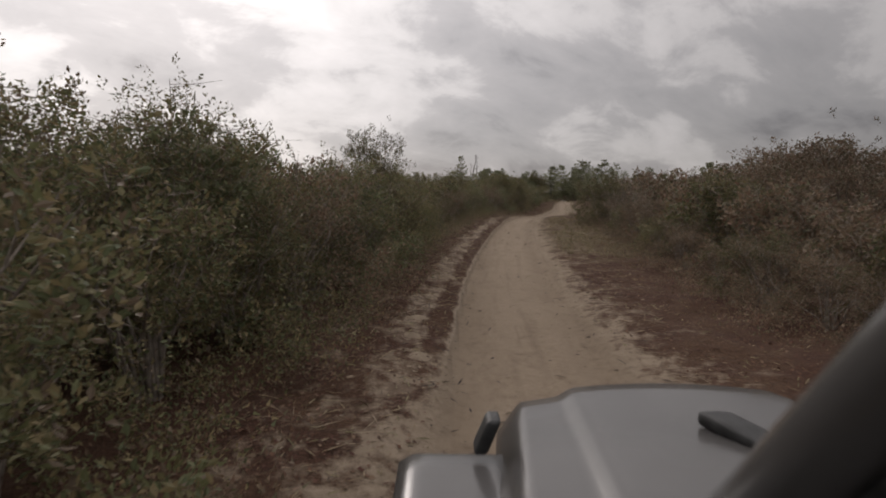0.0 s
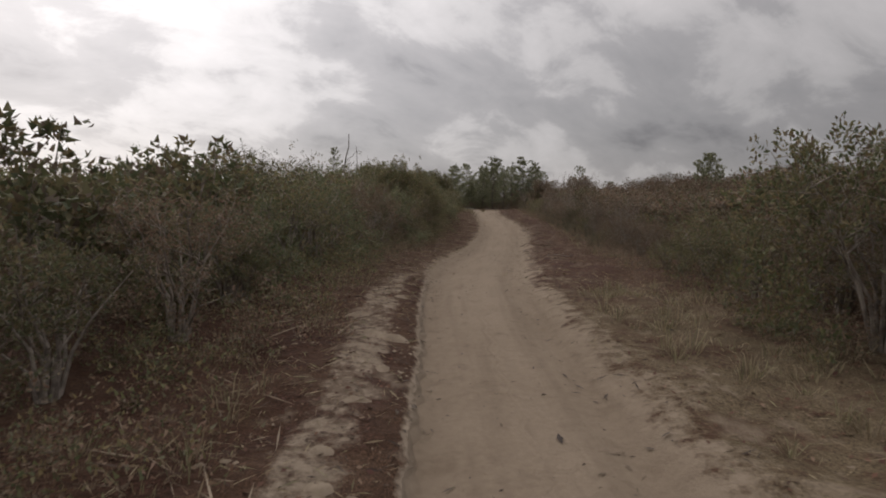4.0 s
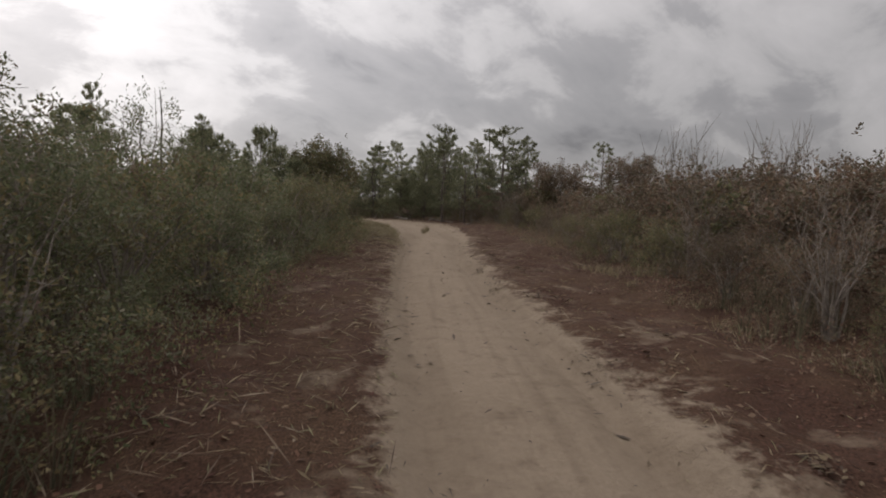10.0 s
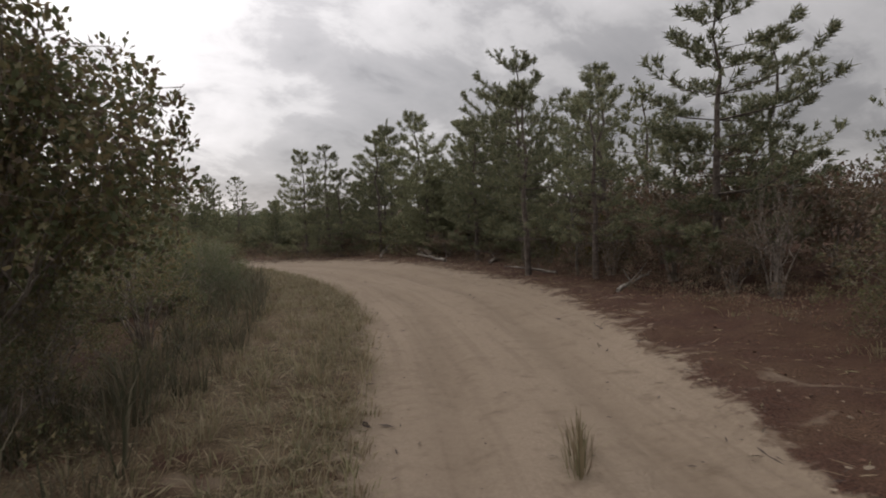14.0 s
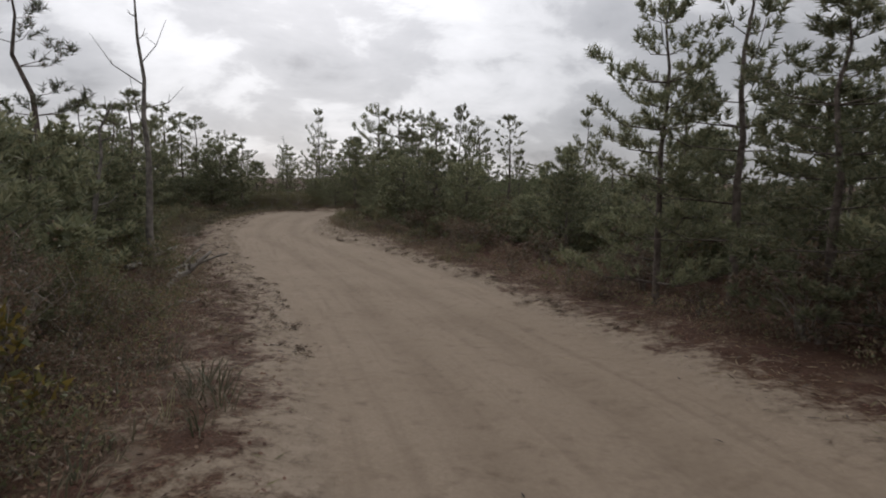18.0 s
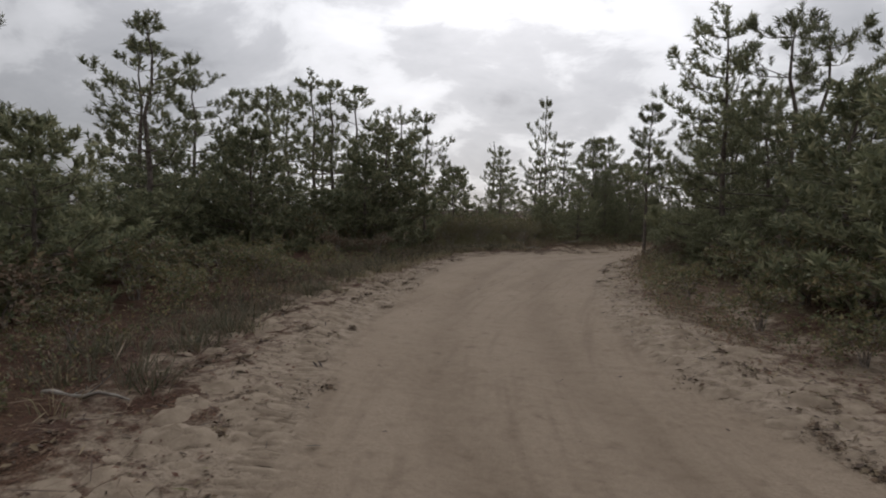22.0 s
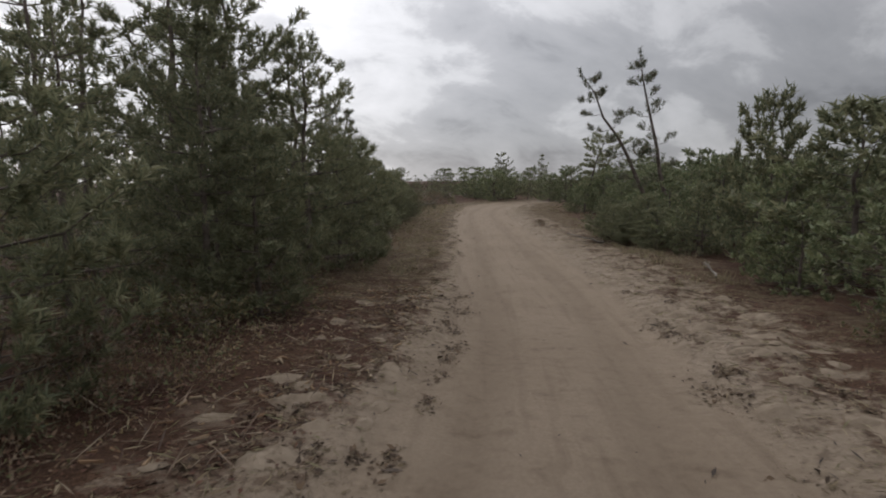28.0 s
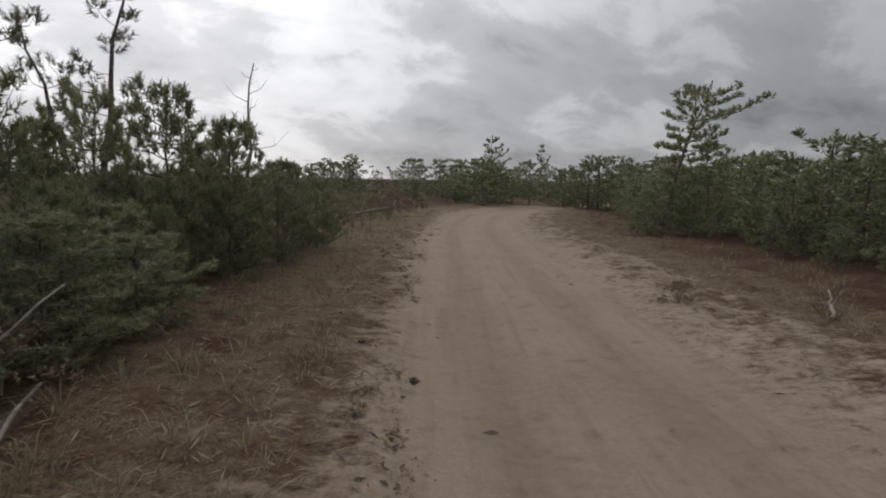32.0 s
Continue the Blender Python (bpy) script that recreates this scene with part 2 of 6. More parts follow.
# edges of the bare sand, to the left and right of the route (s, offset)
LEFT_S, LEFT_D = [-20, 0, 9, 27, 32, 45, 51, 56, 60, 68, 76, 85, 92, 105, 111, 119, 123, 130, 136, 140, 146, 150, 153, 157, 161, 172, 179, 186, 240], [-0.1, -0.15, -0.2, -0.17, 0.0, -0.31, -0.2, -0.05, 0.05, 0.0, -0.14, -0.22, 0.12, -0.06, -0.18, -0.4, -0.8, -0.95, -1.6, -2.5, -3.6, -2.4, -1.15, -0.95, -0.4, -0.15, -0.18, -0.3, -0.3]
RIGHT_S, RIGHT_D = [-20, 0, 10, 16, 27, 32, 42, 50, 56, 61, 68, 75, 79, 85, 87, 93, 98, 105, 110, 122, 126, 131.5, 140, 142, 146, 150, 157, 164, 172, 176, 186, 240], [1.65, 1.65, 1.65, 1.8, 1.55, 1.65, 1.7, 1.72, 2.08, 2.05, 1.75, 1.38, 1.42, 2.4, 2.7, 3.9, 3.8, 3.6, 3.9, 4.3, 4.0, 2.7, 1.32, 1.2, 0.95, 1.3, 2.25, 2.5, 2.75, 2.9, 2.95, 2.7]
# where the thicket begins
BUSH_L_S, BUSH_L_D = [-20, 8, 20, 30, 36, 44, 58, 68, 76, 90, 100, 112, 120, 128, 138, 147, 150, 152, 155, 160, 173, 180, 187, 192, 240], [-1.7, -1.8, -2.2, -2.0, -1.7, -2.2, -2.3, -2.0, -1.7, -2.2, -2.0, -2.3, -2.5, -3.2, -4.6, -5.0, -4.1, -3.9, -3.4, -2.8, -2.6, -3.1, -3.7, -4.1, -4.5]
BUSH_R_S, BUSH_R_D = [-20, 10, 22, 32, 45, 58, 68, 80, 90, 110, 122, 130, 135, 138, 142, 148, 155, 160, 172, 186, 192, 240], [4.2, 4.2, 4.6, 4.6, 4.5, 4.4, 4.4, 4.2, 5.8, 6.0, 5.4, 5.0, 3.6, 2.7, 2.3, 2.1, 3.5, 4.3, 5.8, 7.8, 8.6, 8.0]


def nearest(x, y):
    """Station and offset (right positive) of points along the route."""
    x, y = np.atleast_1d(np.asarray(x, float)), np.atleast_1d(np.asarray(y, float))
    idx = np.empty(len(x), int)
    coarse = RP[::4, :2]
    for a in range(0, len(x), 20000):
        q = np.stack([x[a:a + 20000], y[a:a + 20000]], 1)
        i = (((q ** 2).sum(1)[:, None] - 2 * q @ coarse.T + (coarse ** 2).sum(1)[None]).argmin(1)) * 4
        best, bi = np.full(len(q), 1e18), i.copy()
        for k in range(-4, 5):
            j = np.clip(i + k, 0, len(RP) - 1)
            dd = ((RP[j, :2] - q) ** 2).sum(1)
            m = dd < best
            best[m], bi[m] = dd[m], j[m]
        idx[a:a + 20000] = bi
    d = np.stack([x, y], 1) - RP[idx, :2]
    along = (d * RT[idx]).sum(1)
    side = d[:, 0] * RT[idx, 1] - d[:, 1] * RT[idx, 0]
    return RS[idx] + np.clip(along, -0.3, 0.3), side, RP[idx, 2]


def smooth(v, a, b):
    t = np.clip((v - a) / (b - a), 0, 1)
    return t * t * (3 - 2 * t)


def ripple(x, y):
    return (np.sin(x * 0.9 + 1.3 * np.sin(y * 0.37)) * np.sin(y * 0.71 + 0.9 * np.sin(x * 0.53)) + 0.5 * np.sin(x * 2.3 + y * 1.7 + np.sin(y * 1.1)) + 0.35 * np.sin(x * 4.1 - y * 3.3 + 2 * np.sin(x * 0.8)))


def lumps(x, y, cell, seed):
    """Smooth random heights, 0 to 1, on a lattice of the given cell."""
    u, v = x / cell, y / cell
    i, j = np.floor(u), np.floor(v)
    u, v = u - i, v - j
    u, v = u * u * (3 - 2 * u), v * v * (3 - 2 * v)

    def corner(a, b):
        q = np.sin(a * 127.1 + b * 311.7 + seed) * 43758.5453
        return q - np.floor(q)
    return (corner(i, j) * (1 - u) + corner(i + 1, j) * u) * (1 - v) + (corner(i, j + 1) * (1 - u) + corner(i + 1, j + 1) * u) * v


def terrain(x, y, full=False):
    s, d, z = nearest(x, y)
    x, y = np.atleast_1d(x), np.atleast_1d(y)
    lo, hi = np.interp(s, LEFT_S, LEFT_D), np.interp(s, RIGHT_S, RIGHT_D)
    mid, half = (lo + hi) / 2, (hi - lo) / 2
    r = np.abs(d - mid) / half
    road = 1 - smooth(r, 0.85, 1.15)
    h = z + 0.07 * (1 - road) * smooth(r, 0.9, 1.6) + 0.035 * smooth(np.abs(d - mid) - half, -0.08, 0.14)
    wheel = np.minimum(np.abs(d - mid - 0.72), np.abs(d - mid + 0.72))
    h -= road * 0.045 * np.exp(-(wheel / 0.2) ** 2)
    near = 1 - smooth(np.abs(d - mid) - half, 2.5, 5.0)
    h += (1 - road) * near * (0.07 * lumps(x, y, 0.55, 1.0) + 0.06 * lumps(x, y, 0.27, 2.0) - 0.04)
    h += road * (0.020 * lumps(x, y, 0.8, 3.0) + 0.014 * lumps(x, y, 0.3, 4.0) - 0.015)
    h += ripple(x, y) * (0.012 + 0.05 * (1 - road) * smooth(r, 1.0, 2.5))
    h += 1.7 * smooth(d, 4.5, 17) * (1 - smooth(s, 84, 104)) * smooth(s, 2, 26)
    h += 0.25 * smooth(-d, 3, 12) * smooth(s, 40, 60) * (1 - smooth(s, 90, 105))
    h += 0.4 * np.sin(x * 0.05 + 1) * np.sin(y * 0.043) * smooth(np.abs(d), 15, 60)
    return (h, s, d, lo, hi) if full else h


def at(s, d):
    """World place on the ground at a station and offset."""
    i = int(np.argmin(np.abs(RS - s)))
    t = RT[i]
    k = s - RS[i]
    x, y = RP[i, 0] + t[1] * d + t[0] * k, RP[i, 1] - t[0] * d + t[1] * k
    return float(x), float(y), float(terrain(x, y)[0])


# ---- mesh helpers ----
def raw_mesh(name, verts, faces, mat, smooth_shade=False):
    me = bpy.data.meshes.new(name)
    verts, faces = np.asarray(verts, np.float32), np.asarray(faces, np.int32)
    n, k = faces.shape
    me.vertices.add(len(verts))
    me.vertices.foreach_set("co", verts.ravel())
    me.loops.add(n * k)
    me.loops.foreach_set("vertex_index", faces.ravel())
    me.polygons.add(n)
    me.polygons.foreach_set("loop_start", np.arange(n, dtype=np.int32) * k)
    me.polygons.foreach_set("loop_total", np.full(n, k, np.int32))
    me.polygons.foreach_set("use_smooth", np.full(n, smooth_shade))
    me.materials.append(mat)
    me.update(calc_edges=True)
    me.validate()
    return me


def part(name, data, parent, label=""):
    ob = new(name, data)
    ob.parent = parent
    if label:
        tagged(ob, label)
    return ob


def tube(path, radii, sides=6):
    """A tapered tube along points; returns verts and quads."""
    path = [Vector(p) for p in path]
    vs, fs = [], []
    for i, p in enumerate(path):
        t = (path[min(i + 1, len(path) - 1)] - path[max(i - 1, 0)]).normalized()
        a = t.cross(Vector((0.31, 0.87, 0.12))).normalized()
        b = t.cross(a)
        for k in range(sides):
            w = 2 * math.pi * k / sides
            vs.append(p + (a * math.cos(w) + b * math.sin(w)) * radii[i])
    for i in range(len(path) - 1):
        for k in range(sides):
            q = (k + 1) % sides
            fs.append((i * sides + k, i * sides + q, (i + 1) * sides + q, (i + 1) * sides + k))
    return vs, fs


def join(lists):
    vs, fs = [], []
    for v, f in lists:
        o = len(vs)
        vs += [tuple(p) for p in v]
        fs += [tuple(i + o for i in q) for q in f]
    return vs, fs


def leaves_mesh(name, centres, normals_dir, size, mat, rng, aspect=0.5, droop=0.3, fine=False):
    """Folded diamond leaves at the centres, pointing along the given ways."""
    n = len(centres)
    way = normals_dir + rng.normal(0, 0.55, (n, 3))
    way[:, 2] -= droop * 0.5
    way /= np.linalg.norm(way, axis=1)[:, None] + 1e-9
    side = np.cross(way, rng.normal(0, 1, (n, 3)))
    side /= np.linalg.norm(side, axis=1)[:, None] + 1e-9
    up = np.cross(side, way)
    ln = size * rng.uniform(0.6, 1.35, (n, 1))
    if fine:
        wide = side * ln * aspect * 0.5
        return raw_mesh(name, np.stack([centres - wide, centres + wide, centres + way * ln], 1).reshape(-1, 3), np.arange(n * 3).reshape(n, 3), mat)
    a = centres
    b = centres + way * ln * 0.5 + side * ln * aspect * 0.5 + up * ln * 0.08
    c = centres + way * ln
    d = centres + way * ln * 0.5 - side * ln * aspect * 0.5 + up * ln * 0.08
    verts = np.stack([a, b, c, d], 1).reshape(-1, 3)
    faces = np.arange(n * 4).reshape(n, 4)
    return raw_mesh(name, verts, faces, mat)


# ---- ground ----
def ground_lines(lo, hi, step, far):
    fine = np.arange(lo, hi + step / 2, step)
    out, g, v = [], step, hi
    while v < far:
        g = min(g * 1.22, 120)
        v += g
        out.append(v)
    low, g, v = [], step, lo
    while v > -far:
        g = min(g * 1.22, 120)
        v -= g
        low.append(v)
    return np.r_[low[::-1], fine, out]


def ground_material():
    m = bpy.data.materials.new("sandy_ground")
    m.use_nodes = True
    nt = m.node_tree
    N, L = nt.nodes.new, nt.links.new
    b = nt.nodes["Principled BSDF"]
    b.inputs["Roughness"].default_value, b.inputs["Specular IOR Level"].default_value = 0.95, 0.1
    tc, at_ = N("ShaderNodeTexCoord"), N("ShaderNodeAttribute")
    at_.attribute_name = "cover"
    sep = N("ShaderNodeSeparateColor")
    L(at_.outputs["Color"], sep.inputs[0])

    def nz(scale, detail=5, rough=0.6):
        n = N("ShaderNodeTexNoise")
        n.inputs["Scale"].default_value, n.inputs["Detail"].default_value, n.inputs["Roughness"].default_value = scale, detail, rough
        L(tc.outputs["Object"], n.inputs["Vector"])
        return n.outputs["Fac"]

    def ramp(fac, a, c, p0=0.3, p1=0.7):
        r = N("ShaderNodeValToRGB")
        r.color_ramp.elements[0].position, r.color_ramp.elements[0].color = p0, (*a, 1)
        r.color_ramp.elements[1].position, r.color_ramp.elements[1].color = p1, (*c, 1)
        L(fac, r.inputs[0])
        return r.outputs[0]

    def mixc(f, a, c):
        x = N("ShaderNodeMix")
        x.data_type = "RGBA"
        L(f, x.inputs[0])
        L(a, x.inputs[6])
        L(c, x.inputs[7])
        return x.outputs[2]

    def mth(op, a, c, clamp=False):
        x = N("ShaderNodeMath")
        x.operation, x.use_clamp = op, clamp
        for i, v in enumerate((a, c)):
            if isinstance(v, (int, float)):
                x.inputs[i].default_value = v
            else:
                L(v, x.inputs[i])
        return x.outputs[0]
    sand = mixc(ramp(nz(0.55, 4), (0, 0, 0), (1, 1, 1), 0.35, 0.65), ramp(nz(14, 6), (0.171, 0.131, 0.095), (0.226, 0.177, 0.129)), ramp(nz(30, 5), (0.191, 0.149, 0.108), (0.250, 0.197, 0.147)))
    packed = ramp(nz(9, 5), (0.125, 0.093, 0.065), (0.172, 0.132, 0.095))
    sand = mixc(mth("MULTIPLY", sep.outputs[2], mth("MULTIPLY", nz(0.9, 4), 0.9), True), sand, packed)
    # scuffed hollows where the damp sand shows
    sand = mixc(mth("MULTIPLY", mth("SUBTRACT", nz(3.6, 3, 0.6), 0.56), 4.5, True), sand, packed)
    run, lines = N("ShaderNodeAttribute"), N("ShaderNodeTexNoise")
    run.attribute_name = "course"
    lines.inputs["Scale"].default_value, lines.inputs["Detail"].default_value = 6.5, 4
    L(run.outputs["Vector"], lines.inputs["Vector"])
    sand = mixc(mth("MULTIPLY", mth("SUBTRACT", lines.outputs["Fac"], 0.5), 2.6, True), sand, packed)
    loose = mixc(ramp(nz(2.2, 5), (0, 0, 0), (1, 1, 1), 0.4, 0.6), ramp(nz(24, 5), (0.180, 0.140, 0.102), (0.239, 0.191, 0.143)), ramp(nz(11, 5), (0.206, 0.163, 0.121), (0.273, 0.219, 0.167)))
    sepc = N("ShaderNodeSeparateXYZ")
    L(run.outputs["Vector"], sepc.inputs[0])
    sand = mixc(mth("MULTIPLY", mth("MULTIPLY", mth("SUBTRACT", 0.97, sep.outputs[0]), 5.0, True), sepc.outputs[2]), sand, loose)
    # darker speckled blotches, set by noise, in the loose sand
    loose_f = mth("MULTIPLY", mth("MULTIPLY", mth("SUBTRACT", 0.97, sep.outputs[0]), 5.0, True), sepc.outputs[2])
    dark_mottle = ramp(nz(26, 5, 0.7), (0.075, 0.055, 0.039), (0.17, 0.13, 0.094), 0.35, 0.65)
    sand = mixc(mth("MULTIPLY", mth("MULTIPLY", mth("SUBTRACT", nz(6.2, 5, 0.68), 0.53), 9.0, True), loose_f), sand, dark_mottle)
    litter = mixc(ramp(nz(1.1, 5), (0, 0, 0), (1, 1, 1), 0.4, 0.6), ramp(nz(48, 6, 0.75), (0.016, 0.010, 0.007), (0.098, 0.050, 0.034), 0.38, 0.64), ramp(nz(62, 6, 0.75), (0.020, 0.012, 0.008), (0.125, 0.073, 0.046), 0.38, 0.64))
    straw = ramp(nz(44, 6, 0.75), (0.040, 0.028, 0.018), (0.170, 0.130, 0.080), 0.38, 0.62)
    # ragged borders
    edge = mth("ADD", mth("MULTIPLY", mth("SUBTRACT", nz(1.6, 6, 0.65), 0.5), 1.4), mth("MULTIPLY", mth("SUBTRACT", nz(6.5, 6, 0.7), 0.5), 1.25))
    sfac = mth("MULTIPLY", mth("SUBTRACT", mth("ADD", sep.outputs[0], mth("MULTIPLY", edge, 0.52)), 0.5), 6.0, True)
    bare = mth("MULTIPLY", mth("MULTIPLY", mth("SUBTRACT", nz(1.25, 3), 0.585), 14.0, True), at_.outputs["Alpha"])
    sfac = mth("MAXIMUM", sfac, mth("MULTIPLY", bare, nz(16, 4), True))
    gfac = mth("MULTIPLY", mth("SUBTRACT", mth("ADD", sep.outputs[1], mth("MULTIPLY", edge, 0.8)), 0.45), 4.0, True)
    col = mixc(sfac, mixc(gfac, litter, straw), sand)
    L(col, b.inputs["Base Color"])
    bp, bp2 = N("ShaderNodeBump"), N("ShaderNodeBump")
    pits = N("ShaderNodeTexVoronoi")
    pits.feature, pits.inputs["Scale"].default_value = "SMOOTH_F1", 5.2
    L(tc.outputs["Object"], pits.inputs["Vector"])
    churned = mth("MULTIPLY", mth("MULTIPLY", mth("SUBTRACT", 0.97, sep.outputs[0]), 5.0, True), sepc.outputs[2])
    rut = mth("ADD", mth("SUBTRACT", 1.0, mth("MULTIPLY", sep.outputs[2], 0.6)), mth("MULTIPLY", churned, 1.6))
    L(mth("MULTIPLY", mth("ADD", mth("ADD", nz(7.5, 3), mth("MULTIPLY", nz(3.1, 2), 0.8)), mth("MULTIPLY", pits.outputs["Distance"], 0.9)), rut), bp.inputs["Height"])
    bp.inputs["Strength"].default_value, bp.inputs["Distance"].default_value = 0.55, 0.06
    # tyre tread pressed into the wheel lanes
    tread = mth("SINE", mth("ADD", mth("MULTIPLY", sepc.outputs[1], 1230.0), mth("MULTIPLY", mth("SINE", mth("MULTIPLY", sepc.outputs[0], 26.0), 0.0), 1.2)), 0.0)
    tread = mth("MULTIPLY", mth("MULTIPLY", tread, sep.outputs[2]), mth("MULTIPLY", mth("SUBTRACT", nz(0.8, 3), 0.42), 3.0, True))
    L(mth("ADD", nz(45, 5, 0.7), mth("MULTIPLY", tread, 0.07)), bp2.inputs["Height"])
    bp2.inputs["Strength"].default_value, bp2.inputs["Distance"].default_value = 0.6, 0.03
    L(bp.outputs[0], bp2.inputs["Normal"])
    L(bp2.outputs[0], b.inputs["Normal"])
    return m


def build_ground():
    xs, ys = ground_lines(-9, 23, 0.125, 2600), ground_lines(-4, 205, 0.25, 2600)
    X, Y = np.meshgrid(xs, ys)
    h, s, d, lo, hi = terrain(X.ravel(), Y.ravel(), True)
    nx, ny = len(xs), len(ys)
    i = (np.arange(ny - 1)[:, None] * nx + np.arange(nx - 1)[None]).ravel()
    me = raw_mesh("ground", np.stack([X.ravel(), Y.ravel(), h], 1), np.stack([i, i + 1, i + nx + 1, i + nx], 1), ground_material(), True)
    out = np.maximum(lo - d, d - hi)
    spill_l = np.interp(s, [-20, 0, 6, 14, 34, 40, 104, 108, 116, 122, 127, 130.5, 135, 142, 150, 156, 170, 240], [0.9, 0.9, 0.5, 0.35, 0.4, 0.15, 0.1, 0.7, 0.7, 1.05, 1.2, 0.85, 1.0, 0.95, 0.6, 0.6, 0.4, 0.4])
    spill_r = np.interp(s, [-20, 0, 40, 80, 86, 96, 104, 125, 132, 150, 165, 240], [0.5, 0.5, 0.35, 0.3, 0.05, 0.45, 0.6, 0.6, 1.4, 0.5, 0.9, 1.0])
    spill = np.where(d < (lo + hi) / 2, spill_l, spill_r)
    sand = 1 - (0.46 - 0.22 * np.clip(spill, 0, 1)) * smooth(out, -0.15, 0.22) - 0.18 * smooth(out, 0.15, 0.4 + spill) - 0.45 * smooth(out, 0.5 + 1.3 * spill, 1.0 + 2.0 * spill)
    mid = (lo + hi) / 2
    # the first stretch: a ridge of litter at the sand's left edge, then a broken strip of pale sand
    broken = 1 - 0.66 * smooth(out, -0.04, 0.10) + 0.26 * smooth(out, 0.25, 0.4) * (1 - smooth(out, 0.7, 1.1)) - 0.33 * smooth(out, 0.7, 1.3)
    first = (d < mid) * smooth(s, 5, 9) * (1 - smooth(s, 35, 40))
    sand = sand * (1 - first) + broken * first
    lane = np.exp(-(np.minimum(np.abs(d - mid - 0.74), np.abs(d - mid + 0.74)) / 0.26) ** 2) * (out < 0.2)
    straw = np.interp(s, [-20, 12, 22, 34, 44, 80, 88, 100, 116, 128, 140, 152, 166, 240], [0.1, 0.2, 0.75, 0.65, 0.1, 0.2, 0.7, 0.7, 0.3, 0.35, 0.6, 0.3, 0.6, 0.8]) * (1 - smooth(out, 2.5, 6)) * np.where((d > mid) & (s > 40) & (s < 112), 0.25, 1.0) * np.where((d < mid) & (s < 60), 0.2, 1.0) * np.where((d < mid) & (s > 110) & (s < 164), 0.3, 1.0)
    col = np.stack([np.clip(sand, 0, 1), straw, lane, 1 - smooth(out, 0.9, 2.2)], 1).astype(np.float32)
    ca = me.color_attributes.new("cover", "FLOAT_COLOR", "POINT")
    ca.data.foreach_set("color", col.ravel())
    course = me.attributes.new("course", "FLOAT_VECTOR", "POINT")
    course.data.foreach_set("vector", np.stack([d, s * 0.045, np.clip(np.maximum(spill * 1.3 - 0.25, first), 0, 1)], 1).astype(np.float32).ravel())
    return tagged(new("ground", me), "pale sandy track between dry litter and grass verges", "ground", kind="structure")


build_ground()


